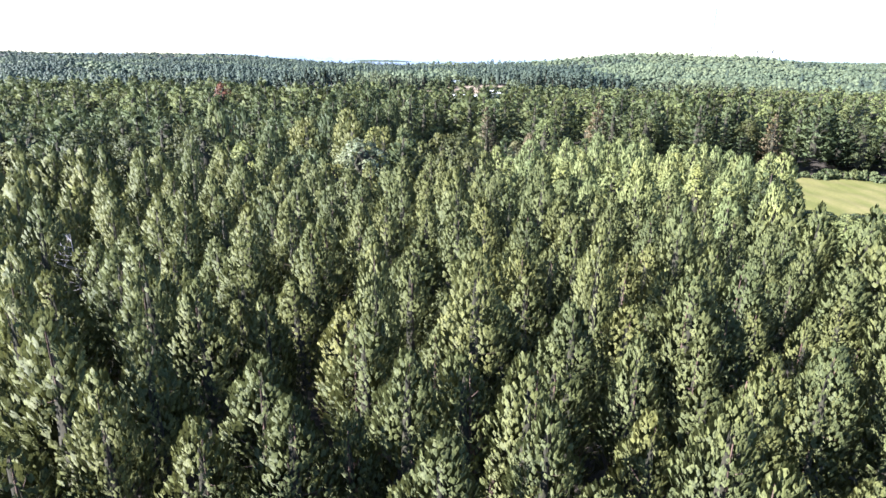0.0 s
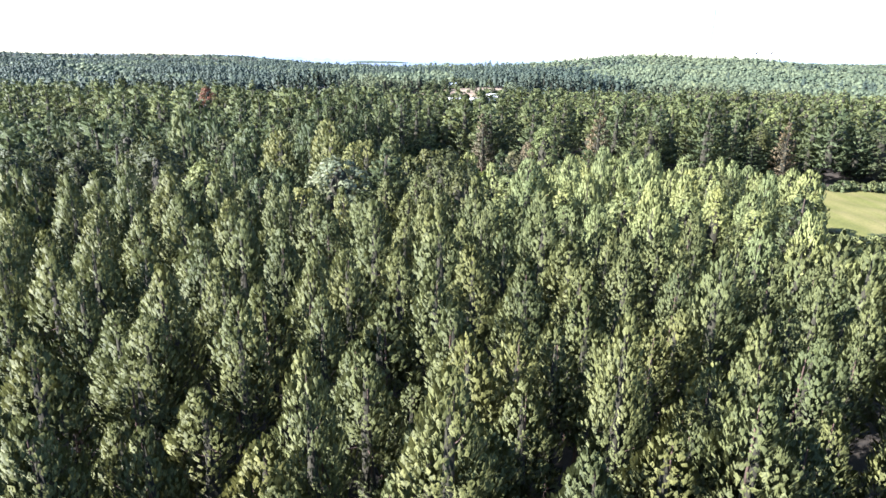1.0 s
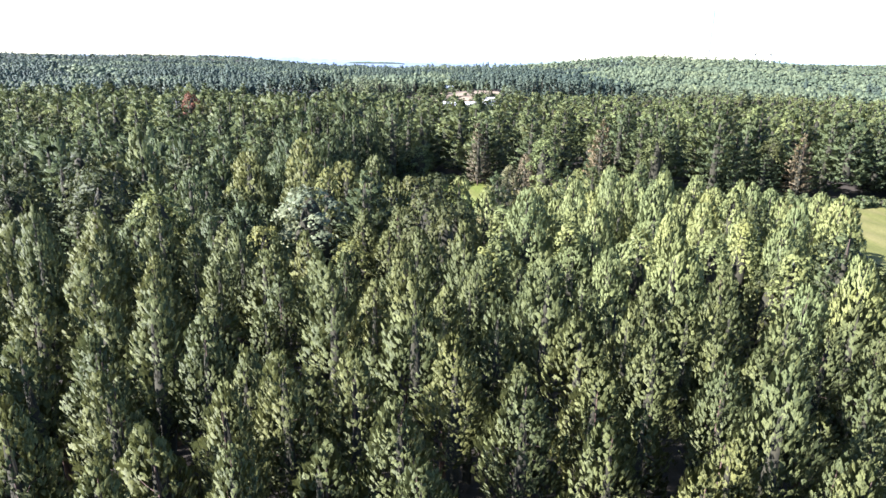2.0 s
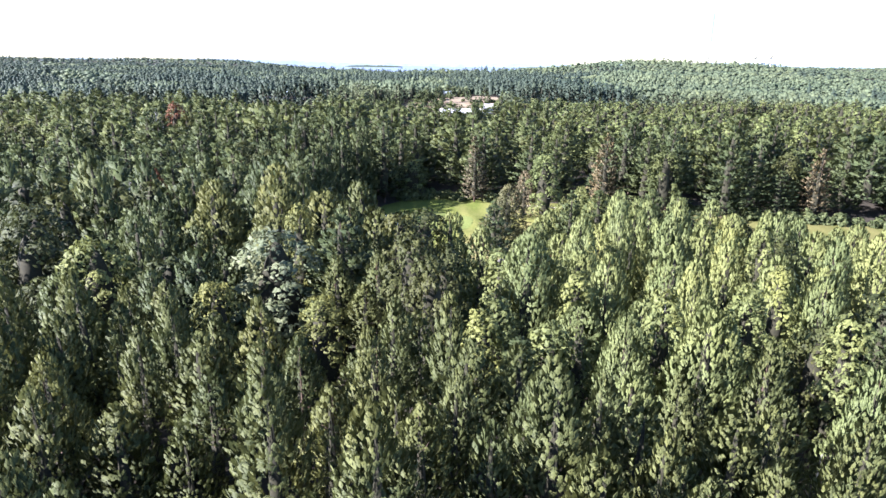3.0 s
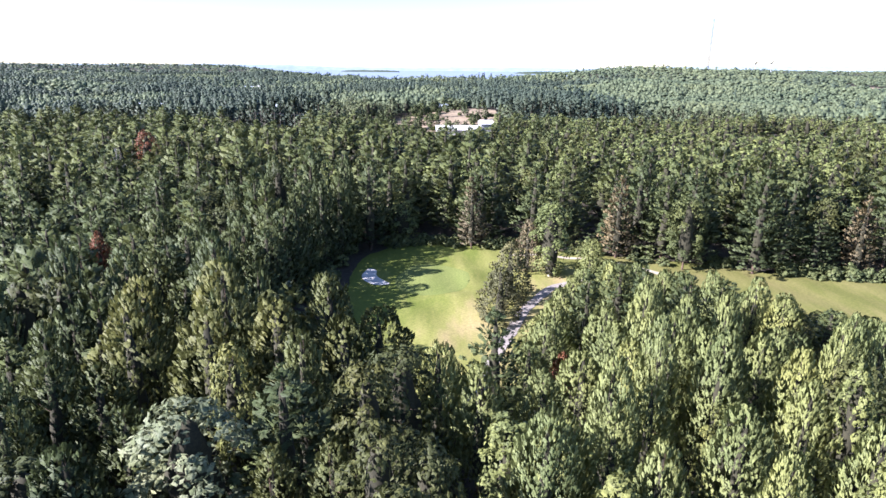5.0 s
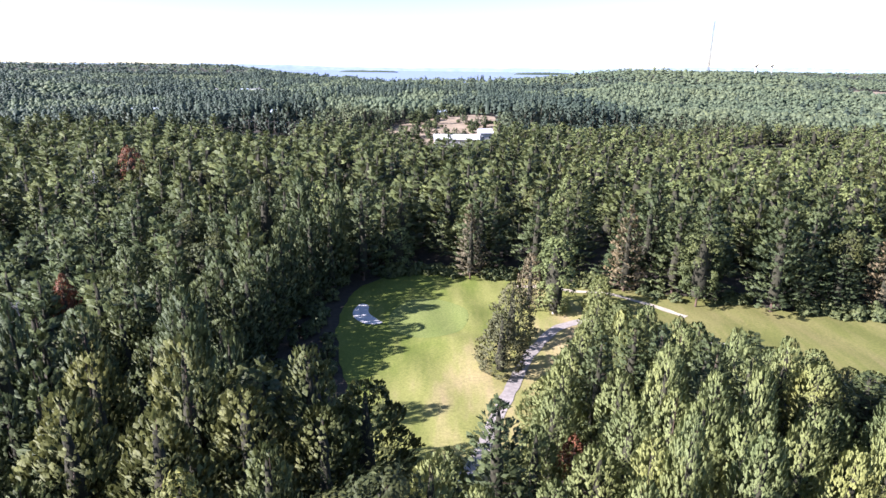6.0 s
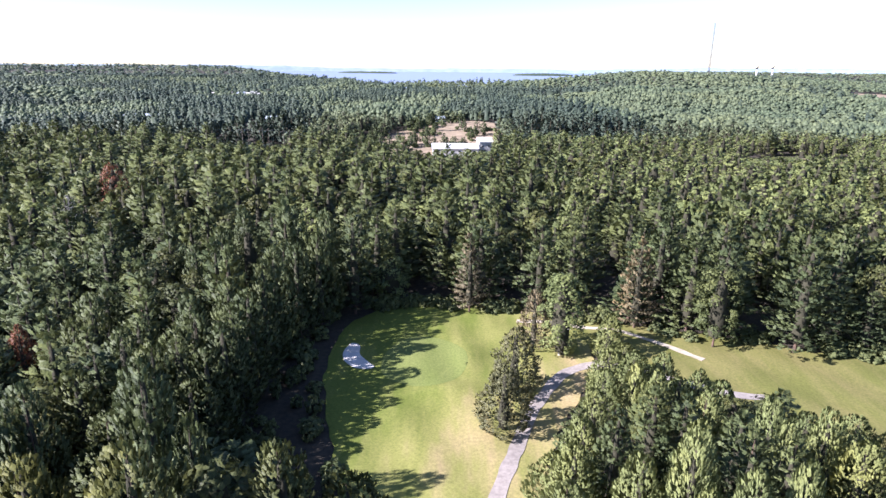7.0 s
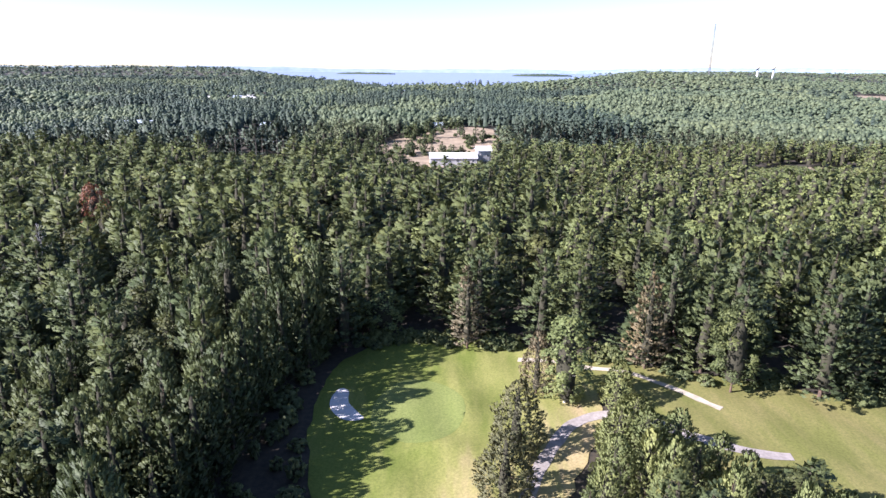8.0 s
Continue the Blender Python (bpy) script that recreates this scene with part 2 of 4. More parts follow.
def in_ring(x, y, ring):
    ring = np.asarray([(p[0], p[1]) for p in ring])
    inside = np.zeros(np.shape(x), bool)
    xj, yj = ring[-1]
    for xi, yi in ring:
        cross = ((yi > y) != (yj > y)) & (x < (xj - xi) * (y - yi) / (yj - yi + 1e-12) + xi)
        inside ^= cross
        xj, yj = xi, yi
    return inside


def ribbon(line, width, wobble=0.0):
    """The closed outline of a strip along a line."""
    left, right = [], []
    for i, p in enumerate(line):
        d = (line[min(i + 1, len(line) - 1)] - line[max(i - 1, 0)]).normalized()
        s = Vector((-d.y, d.x))
        w = width * 0.5 * (1 + wobble * noise.noise(Vector((p.x * 0.3, p.y * 0.3, 7))))
        left.append(p + s * w)
        right.append(p - s * w)
    return left + right[::-1]


LEFT_CLEARING = smooth_ring([(-2, 139), (10, 137), (17, 150), (23, 170), (30, 186), (37, 199), (38, 215), (31, 229), (15, 235), (-5, 236),
                             (-15, 227), (-18.5, 216), (-19, 200), (-15, 182), (-10.5, 165), (-7, 149)])
RIGHT_CLEARING = smooth_ring([(32, 229), (50, 221), (62, 217), (75, 212.5), (90, 206), (112, 201.5), (150, 194), (205, 181), (205, 120), (150, 121),
                              (118, 126), (104, 135), (96, 146), (89, 157), (79, 168), (64, 174), (54, 181), (48, 191), (45, 201), (40, 209), (33, 214)])
GLADE = smooth_ring([(-14, 231), (-25, 219), (-28, 200), (-28, 181), (-25, 163), (-18, 149), (-4, 147), (-7, 166), (-11, 182), (-15, 200), (-15, 216), (-12, 226)])
PIT = smooth_ring([(-85, 520), (-50, 492), (-8, 452), (30, 462), (40, 500), (52, 560), (44, 640), (14, 650), (-18, 610), (-45, 560)])
FIELD = smooth_ring([(610, 1060), (690, 1030), (790, 1040), (860, 1100), (800, 1150), (660, 1130)])
ROAD_GAP = smooth_ring([(-172, 560), (-150, 560), (-152, 760), (-176, 760)])


def ground_sheet():
    near = np.arange(-240, 260.1, 2.5)
    x = np.concatenate([-np.geomspace(5200, 250, 46), near, np.geomspace(270, 5200, 46)])
    y = np.concatenate([-np.geomspace(900, 32, 14), np.arange(-28, 280, 2.5), np.geomspace(284, 5200, 120)])
    gx, gy = np.meshgrid(x, y)
    co = np.stack([gx, gy, height(gx, gy)], -1).reshape(-1, 3)
    w = len(x)
    i = (np.arange(len(y) - 1)[:, None] * w + np.arange(w - 1)[None]).ravel()
    faces = np.stack([i, i + 1, i + 1 + w, i + w], 1)
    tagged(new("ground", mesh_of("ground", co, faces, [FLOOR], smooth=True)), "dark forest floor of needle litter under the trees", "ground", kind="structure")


ground_sheet()
patch("fairway", ragged(LEFT_CLEARING, 1.2), 0.16, FAIRWAY, "sunlit mown golf fairway with dry streaks", "fairway", 0.8)
patch("putting_green", ragged(smooth_ring([(-6, 197), (3, 193), (9, 197), (11, 206), (7, 214), (-1, 216), (-7, 208)]), 0.3), 0.185, GREEN, "smooth pale putting green beside the bunker", "putting green", 0.8)
patch("right_fairway", ragged(RIGHT_CLEARING, 1.0), 0.15, ROUGH, "mown golf fairway drying out along the forest edge", "fairway", 2.0)
patch("bunker", smooth_ring([(-15.2, 212.4), (-13.2, 211.6), (-12.6, 207.5), (-10.4, 204), (-8.8, 201.6), (-10.2, 200.6), (-13, 201.4), (-15.6, 204.5), (-16.4, 208.5)]),
      0.24, SAND, "kidney-shaped bunker of pale sand in tree shade", "bunker", 0.8)
patch("cart_path", ribbon(smooth_line([(5, 138), (8, 146), (11, 153), (14.2, 163), (17.8, 173), (21.5, 183), (26, 192), (31.5, 199.5), (38, 202), (46, 199), (53, 193), (59, 189.5), (66.5, 188)]), 2.5, 0.25),
      0.24, PATHWAY, "narrow pale gravel cart path across dry grass", "path", 1.0)
patch("sand_path", ribbon(smooth_line([(24, 226), (32, 224), (39, 221), (46, 218), (52.5, 213), (57, 207.5), (61, 203)]), 1.6, 0.45),
      0.24, PALE_SOIL, "worn sandy path along the forest edge", "path", 1.0)
patch("sand_pit", ragged(PIT, 4, 0.08), 0.3, DIRT, "bare sandy slope of a gravel yard", "sand", 6.0)

# lake
ring = smooth_ring([(-430, 2450), (-210, 1800), (-60, 1510), (330, 1580), (620, 2500), (1150, 4300), (900, 4850), (-200, 4900), (-1100, 4850), (-1400, 4500), (-900, 3450)])
bm = bmesh.new()
bm.faces.new([bm.verts.new((p[0], p[1], 8.0)) for p in ring])
me = bpy.data.meshes.new("lake")
bm.to_mesh(me)
me.materials.append(WATER)
tagged(new("lake", me), "wide pale blue lake beyond the woods", "lake", kind="structure")


def far_shore():
    """Low ridges along the horizon, past the lake and the woods; haze is in their material."""
    v, f = [], []
    xs_ = np.linspace(-3600, 3600, 241)
    for x in xs_:
        y = math.sqrt(max(4960.0 ** 2 - x * x, 0))
        top = 33 + 3.5 * math.sin(x / 310.0) + 2.2 * math.sin(x / 97.0 + 1) + 1.3 * math.sin(x / 41.0) + 22 * float(step(900, 1700, x)) + 12 * float(step(-500, -1600, x))
        for k, (dy, z) in enumerate(((-60, 5.0), (-40, 0.55 * top), (-10, 0.92 * top), (20, top), (50, 0.6 * top))):
            v.append((x, y + dy - 60, z))
    for i in range(len(xs_) - 1):
        for k in range(4):
            a = i * 5 + k
            f.append((a, a + 5, a + 6, a + 1))
    tagged(new("far_shore_backdrop", mesh_of("far_shore_backdrop", v, f, [BACKDROP], smooth=True)), "wooded ridges on the horizon, haze painted as a faint blue glow", "backdrop", kind="structure")


far_shore()


def island(cx, cy, long_, deep, tall, seed):
    """A low wooded strip of land in the lake."""
    r = np.random.default_rng(seed)
    v, f, n = [], [], 60
    for i in range(n + 1):
        w = i / n * 2 - 1
        swell = max(1 - w * w, 0.0) ** 0.5
        for dy, z in ((-1, -0.2), (-0.8, 0.75), (0, 1.0), (0.8, 0.75), (1, -0.2)):
            v.append((cx + w * long_ / 2, cy + dy * deep / 2 * swell, 8.0 + z * tall * (0.25 + 0.75 * swell) * r.uniform(0.75, 1.15)))
    for i in range(n):
        for k in range(4):
            a = i * 5 + k
            f.append((a, a + 5, a + 6, a + 1))
    tagged(new("island", mesh_of("island", v, f, [HAZED_PINE])), "low dark wooded strip of land in the lake", "island", kind="structure")


island(-470, 3900, 360, 70, 12, 3)
island(540, 3500, 330, 80, 13, 4)

# ------------------------------------------------------------------ trees
UP = np.array([0.0, 0.0, 1.0])


def unit(v):
    return v / np.maximum(np.linalg.norm(v, axis=-1, keepdims=True), 1e-9)


def kites(rng, at, way, length, girth, face, twist=0.6, stir=0.2):
    """Sprays of needles or leaves: four-cornered, a little folded, twisted about their length, with soft normals."""
    n = len(at)
    face = unit(face + rng.normal(0, stir, (n, 3)))
    side = unit(np.cross(face, way))
    turn = rng.uniform(-twist, twist, (n, 1))
    side = unit(side * np.cos(turn) + unit(np.cross(way, side)) * np.sin(turn))
    g = (girth * rng.uniform(0.7, 1.35, n))[:, None]
    ln = (length * rng.uniform(0.7, 1.35, n))[:, None]
    fold = face * g * 0.35
    mid = at + way * ln * rng.uniform(-0.1, 0.2, (n, 1))
    corners = [at - 0.5 * way * ln - fold, mid - side * g * rng.uniform(0.7, 1.3, (n, 1)), at + 0.5 * way * ln - fold * rng.uniform(-1, 1, (n, 1)), mid + side * g * rng.uniform(0.7, 1.3, (n, 1))]
    v = np.stack(corners, 1).reshape(-1, 3)
    soft = unit(np.stack([face, face - 0.5 * side, face + 0.25 * way, face + 0.5 * side], 1)).reshape(-1, 3)
    f = np.array([(0, 1, 2), (0, 2, 3)])
    geo = np.cross(corners[1] - corners[0], corners[2] - corners[0])
    turned = np.sum(geo * face, 1) < 0
    f = np.where(turned[:, None, None], f[None, :, ::-1], f[None])
    return v, (f + (np.arange(n) * 4)[:, None, None]).reshape(-1, 3), soft


def joined(pieces):
    vs, fs, ns, n = [], [], [], 0
    for v, f, *soft in pieces:
        vs.append(v)
        fs.append(f + n)
        ns += soft
        n += len(v)
    return (np.concatenate(vs), np.concatenate(fs), np.concatenate(ns)) if ns else (np.concatenate(vs), np.concatenate(fs))


def core(rng, top, bottom, radius, share, rows=5, cols=7):
    """The dense, lumpy inside of a crown: a closed body, coloured dark for twigs and shade."""
    v = []
    for i in range(rows + 1):
        u = i / rows
        r = radius(0.9 * u) * share * (1 - 0.35 * u)
        for j in range(cols):
            a = 2 * np.pi * (j + 0.5 * (i % 2)) / cols
            q = r * rng.uniform(0.65, 1.25)
            v.append((q * np.cos(a), q * np.sin(a), bottom + (top - bottom) * (0.03 + 0.82 * u) + rng.uniform(-0.3, 0.3)))
    v.append((0, 0, bottom + (top - bottom) * 0.92))
    f = []
    for i in range(rows):
        for j in range(cols):
            a, b, c, d = i * cols + j, i * cols + (j + 1) % cols, (i + 1) * cols + j, (i + 1) * cols + (j + 1) % cols
            f += [(a, b, d), (a, d, c)]
    f += [(rows * cols + j, rows * cols + (j + 1) % cols, (rows + 1) * cols) for j in range(cols)]
    v = np.array(v)
    return v, np.array(f), unit(v * [1, 1, 0] + [0, 0, 0.3])


def far_crown(rng, top, bottom, R, shape, lumps, sides):
    """A far crown: a rough closed body, with rounded leafy heads or upright boughs standing out of it."""
    cols, rad = 5, profile(shape, R)
    v = []
    rings = (0.0, 0.5) if lumps > 4 else (0.2,)
    for i, u in enumerate(rings):
        for j in range(cols):
            a = 2 * np.pi * (j + 0.5 * i) / cols
            q = rad(u) * rng.uniform(0.6, 1.0) * 0.8
            v.append((q * np.cos(a), q * np.sin(a), bottom + (top - bottom) * u * rng.uniform(0.8, 1.1)))
    v.append((0.2 * R * rng.normal(), 0.2 * R * rng.normal(), bottom + (top - bottom) * rng.uniform(0.78, 0.9)))
    f = []
    for j in range(cols):
        a, b = j, (j + 1) % cols
        if len(rings) > 1:
            f += [(a, b, b + cols), (a, b + cols, a + cols), (a + cols, b + cols, 2 * cols)]
        else:
            f.append((a, b, cols))
    v = np.array(v)
    pieces = [(v, np.array(f), unit(v * [1, 1, 0] + [0, 0, 0.6 * R]))]
    pointed = shape in ("pine", "layered", "cone")
    for n in range(lumps):
        u = 0.25 + 0.62 * (n + rng.uniform(0, 1)) / lumps
        a = n * 2.4 + rng.uniform(-0.5, 0.5)
        r = rad(u) * rng.uniform(0.45, 0.8)
        at = np.array([r * np.cos(a), r * np.sin(a), bottom + (top - bottom) * u])
        out = unit(np.array([np.cos(a), np.sin(a), 0.5 + 1.2 * u]))
        g, tall = (0.42 * R, 0.38 * R) if pointed else (0.52 * R, 0.4 * R)
        g *= rng.uniform(0.75, 1.25)
        ring_ = []
        for j in range(sides):
            t = 2 * np.pi * (j + rng.uniform(-0.25, 0.25)) / sides
            ring_.append(at + np.array([g * np.cos(t), g * np.sin(t), -0.3 * g * rng.uniform(0.4, 1.6)]))
        peak = at + out * [0.4 * tall, 0.4 * tall, 0] + UP * tall * rng.uniform(0.7, 1.2)
        w = np.array(ring_ + [peak])
        soft = unit(np.concatenate([unit(w[:-1] - at) + 0.5 * out, [UP + 0.5 * out]]))
        pieces.append((w, np.array([(j, (j + 1) % sides, sides) for j in range(sides)]), soft))
    return joined(pieces)


def taper_tube(points, radii, sides=6):
    v, f = [], []
    for n, (p, r) in enumerate(zip(points, radii)):
        for j in range(sides):
            a = 2 * np.pi * j / sides
            v.append((p[0] + r * np.cos(a), p[1] + r * np.sin(a), p[2] + 0.15 * r * np.sin(a)))
    for n in range(len(points) - 1):
        for j in range(sides):
            a, b = n * sides + j, n * sides + (j + 1) % sides
            f += [(a, b, b + sides), (a, b + sides, a + sides)]
    return np.array(v), np.array(f)


def profile(shape, R):
    """The crown's half width against the share of its height."""
    if shape == "pine":
        return lambda u: R * min(1.0, 0.64 + 1.0 * u) * max(1 - u, 0.0) ** 0.7 * 1.28 + 0.06
    if shape == "layered":
        return lambda u: R * min(1.0, 0.7 + 1.6 * u) * max(1 - u, 0.0) ** 0.62 * 1.15 + 0.15
    if shape == "dome":
        return lambda u: R * min(1.0, 0.7 + 1.2 * u) * max(1 - u, 0.0) ** 0.5 + 0.1
    if shape == "column":
        return lambda u: R * math.sin(math.pi * min(0.12 + 0.86 * u, 1)) ** 0.6 + 0.05
    return lambda u: R * math.sqrt(max(1 - (2 * (0.14 + 0.86 * u) - 1) ** 2, 0.0)) + 0.05


SPECIES = {
    # shape, height, crown radius, crown's foot
    "red_pine": ("pine", 18.0, 2.2, 0.50),
    "forest_pine": ("pine", 22.0, 4.0, 0.25),
    "broadleaf": ("round", 18.0, 4.6, 0.12),
    "white_pine": ("layered", 26.0, 6.2, 0.08),
    "young_white_pine": ("dome", 14.0, 3.8, 0.10),
    "edge_pine": ("dome", 18.0, 4.8, 0.06),
    "spruce": ("dome", 14.0, 4.8, 0.02),
    "aspen": ("column", 15.0, 2.3, 0.20),
    "poplar": ("column", 15.0, 2.8, 0.03),
    "oak": ("round", 16.0, 4.2, 0.12),
    "far": ("round", 12.0, 4.8, 0.2),
    "shrub": ("round", 3.0, 1.8, 0.02),
    "far_pine": ("pine", 18.0, 3.6, 0.1),
}
# conifers: boughs, flatness of a bough, how far it stands out, gathering of the sprays into tiers, lift of the sprays, spray length and half width, sprays at the finest
BOUGHS = {
    "red_pine": (32, 0.8, 0.46, 0.0, 1.8, 0.52, 0.13, 1150),
    "forest_pine": (40, 1.4, 0.34, 0.3, 0.7, 0.95, 0.32, 760),
    "white_pine": (54, 1.9, 0.42, 0.6, 0.4, 1.1, 0.34, 1250),
    "young_white_pine": (64, 0.75, 0.30, 0.0, 1.6, 0.60, 0.15, 2450),
    "edge_pine": (60, 0.9, 0.27, 0.1, 1.2, 0.74, 0.20, 1900),
    "spruce": (60, 1.1, 0.28, 0.1, 0.8, 0.62, 0.19, 2000),
    "far_pine": (30, 1.3, 0.32, 0.2, 0.7, 0.9, 0.3, 700),
}
# share of the boughs, share of the sprays, growth of a spray
DETAIL = {"near": (1.0, 1.75, 0.8), "mid": (1.0, 1.0, 1.0), "low": (0.8, 0.36, 1.65), "far": (0.7, 0.13, 2.35)}


def conifer(rng, kind, detail):
    """Sprays all over a crown that swells into boughs, with dark creases between them."""
    shape, H, R, foot = SPECIES[kind]
    nb, flatness, stand_out, tiers, lift, ln, girth, count = BOUGHS[kind]
    many, each, grow = DETAIL[detail]
    nb, count = int(nb * many), int(count * each)
    rad, z0 = profile(shape, R), H * foot
    tall = H - z0
    table = np.array([rad(w) for w in np.linspace(0, 1, 60)])
    share = np.cumsum(table + 0.12 * R)

    def places(n, even):
        w = (np.arange(n) + rng.uniform(0, 1, n)) / n if even else rng.uniform(0, 1, n)
        u_ = np.interp(w * share[-1], share, np.linspace(0, 0.99, 60))
        return u_, (np.arange(n) * 2.39996 + rng.uniform(-0.5, 0.5, n) if even else rng.uniform(0, 6.2832, n))

    ub, ab = places(nb, True)
    long_ = rng.uniform(0.72, 1.22, nb)
    u, a = places(count, False)
    r0 = np.interp(u, np.linspace(0, 1, 60), table)
    across = (a[:, None] - ab[None] + np.pi) % (2 * np.pi) - np.pi
    across = across * r0[:, None]
    along = (u[:, None] - ub[None]) * tall * flatness
    far = np.hypot(across, along)
    k = np.argmin(far, 1)
    i = np.arange(count)
    cell = math.sqrt(2 * np.pi * float(table.mean()) * tall / nb) * 0.62
    d = np.minimum(far[i, k] / cell, 1.3)
    r = r0 * long_[k] ** 0.6 * (1.12 - stand_out * d ** 1.5) * rng.uniform(0.89, 1.07, count)
    z = z0 + tall * (u - tiers * (u - ub[k])) + r * 0.16 * (1 - d)
    flat = np.column_stack([np.cos(a), np.sin(a), 0 * a])
    side = np.column_stack([-np.sin(a), np.cos(a), 0 * a])
    at = flat * r[:, None] + UP * z[:, None]
    at[:, :2] += rng.normal(0, 0.015, 2) * H * ((at[:, 2:] - z0) / tall) ** 2
    lump = 1.0 if grow < 1.2 else 0.65
    off_side, off_up = np.clip(across[i, k] / cell, -1.2, 1.2), np.clip(along[i, k] / cell, -1.2, 1.2)
    face = unit(flat * (0.8 - 0.35 * u)[:, None] + UP * (0.42 + 0.5 * u + 0.5 * tiers)[:, None] + lump * (0.55 * side * off_side[:, None] + 0.5 * UP * off_up[:, None]))
    way = unit(flat * (0.75 - 0.5 * u)[:, None] + 0.45 * side * off_side[:, None] + UP * lift * (0.7 + 0.5 * u)[:, None] + rng.normal(0, 0.22, (count, 3)))
    tip = 5
    at = np.concatenate([at, np.column_stack([rng.normal(0, 0.04 * R, (tip, 2)), H - rng.uniform(0.0, 0.07 * tall, tip)])])
    way = np.concatenate([way, unit(np.column_stack([rng.normal(0, 0.2, (tip, 2)), np.ones(tip)]))])
    face = np.concatenate([face, unit(rng.normal(size=(tip, 3)) * [1, 1, 0.2] + 0.3 * UP)])
    return kites(rng, at, way, ln * grow, girth * grow, face, 0.5 if tiers else 0.75, 0.12 if grow < 1.2 else 0.07)


def leafy(rng, kind, detail):
    """Leaf clusters gathered on rounded heads of uneven size that make up the crown."""
    shape, H, R, foot = SPECIES[kind]
    many, each, grow = DETAIL[detail]
    rad, z0 = profile(shape, R), H * foot
    slim = shape == "column"
    heads, per = int((30 if slim else 28) * many), int((40 if slim else 62) * each / many ** 0.5)
    size = 0.54 if kind != "shrub" else 0.4
    pieces = []
    for h in range(heads):
        u = (h + rng.uniform(0, 1)) / heads
        u = 1 - (1 - u) ** 1.15
        a = h * 2.39996 + rng.uniform(-0.5, 0.5)
        r = rad(u) * rng.uniform(0.55, 0.9)
        mid = np.array([r * np.cos(a), r * np.sin(a), z0 + (H - z0) * (0.04 + 0.88 * u)])
        g = R * (0.42 if slim else 0.36) * rng.uniform(0.7, 1.3)
        out = unit(np.array([np.cos(a), np.sin(a), 0.25 + 1.3 * u]))
        d = unit(rng.normal(size=(per, 3)) + 0.9 * out + 0.35 * UP)
        at = mid + d * [g, g, g * (1.25 if slim else 0.9)] * rng.uniform(0.72, 1.08, (per, 1))
        face = unit(0.9 * d + 0.35 * out + 0.15 * UP)
        way = unit(np.cross(face, rng.normal(size=(per, 3))) + 0.4 * UP)
        pieces.append(kites(rng, at, way, size * grow, 0.36 * size * grow, face))
    return joined(pieces)


def crown(kind, seed, detail):
    """Foliage of one tree and the dark body for its twiggy, shaded inside: corners, faces, which faces are inside, soft
    normals.
    """
    rng = np.random.default_rng(seed)
    shape, H, R, foot = SPECIES[kind]
    if detail in ("dot", "speck"):
        v, f, soft = far_crown(rng, H, H * foot, R, shape, *((6, 4) if detail == "dot" else (3, 4)))
        return v, f, np.zeros(len(f), bool), soft
    needles = kind in BOUGHS
    leaves = conifer(rng, kind, detail) if needles else leafy(rng, kind, detail)
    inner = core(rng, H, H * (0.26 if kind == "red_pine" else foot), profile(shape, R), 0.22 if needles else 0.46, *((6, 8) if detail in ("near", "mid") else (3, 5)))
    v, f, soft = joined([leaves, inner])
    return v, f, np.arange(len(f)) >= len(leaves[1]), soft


def trunk(kind, seed):
    rng = np.random.default_rng(seed + 77)
    shape, H, R, foot = SPECIES[kind]
    bend = rng.normal(0, 0.012 * H, 2)
    n = 4
    line = [(bend[0] * math.sin(2.2 * i / n), bend[1] * math.sin(1.7 * i / n), -0.3 + (H * 0.95 + 0.3) * i / n) for i in range(n + 1)]
    g = 0.012 * H
    parts = [taper_tube(line, [g * (1.25 if i == 0 else 1 - 0.88 * i / n) for i in range(n + 1)])]
    for b in range(5):
        u = rng.uniform(0.02, 0.7)
        z, a = H * (foot + (1 - foot) * u), b * 2.4 + rng.uniform(-0.4, 0.4)
        r = profile(shape, R)(u) * 0.75
        root = np.array([0, 0, z - 0.35 * r])
        end = np.array([r * np.cos(a), r * np.sin(a), z])
        parts.append(taper_tube([root, (root + end) / 2 + [0, 0, -0.06 * r], end], [0.05 * (1.2 - u), 0.035, 0.012], 3))
    return joined(parts)


BARKS = {"aspen": PALE_BARK, "poplar": PALE_BARK}
LEAVES = {"red_pine": RED_PINE, "white_pine": WHITE_PINE, "edge_pine": WHITE_PINE, "young_white_pine": SOFT_PINE, "spruce": SPRUCE, "aspen": ASPEN, "oak": OAK, "far": HAZED_WOODS, "far_pine": HAZED_PINE, "forest_pine": WHITE_PINE, "broadleaf": BROADLEAF, "poplar": ASPEN, "shrub": SHRUB}
CROWNS, TRUNKS = {}, {}


def crown_mesh(kind, variant, detail, leaf):
    key = (kind, variant, detail, leaf.name)
    if key not in CROWNS:
        v, f, inner, soft = crown(kind, variant * 13 + len(kind), detail)
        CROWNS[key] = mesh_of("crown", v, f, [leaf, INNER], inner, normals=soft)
    return CROWNS[key]


def trunk_mesh(kind, variant):
    if (kind, variant) not in TRUNKS:
        v, f = trunk(kind, variant)
        TRUNKS[kind, variant] = mesh_of("trunk", v, f, [BARKS.get(kind, BARK)], smooth=True)
    return TRUNKS[kind, variant]


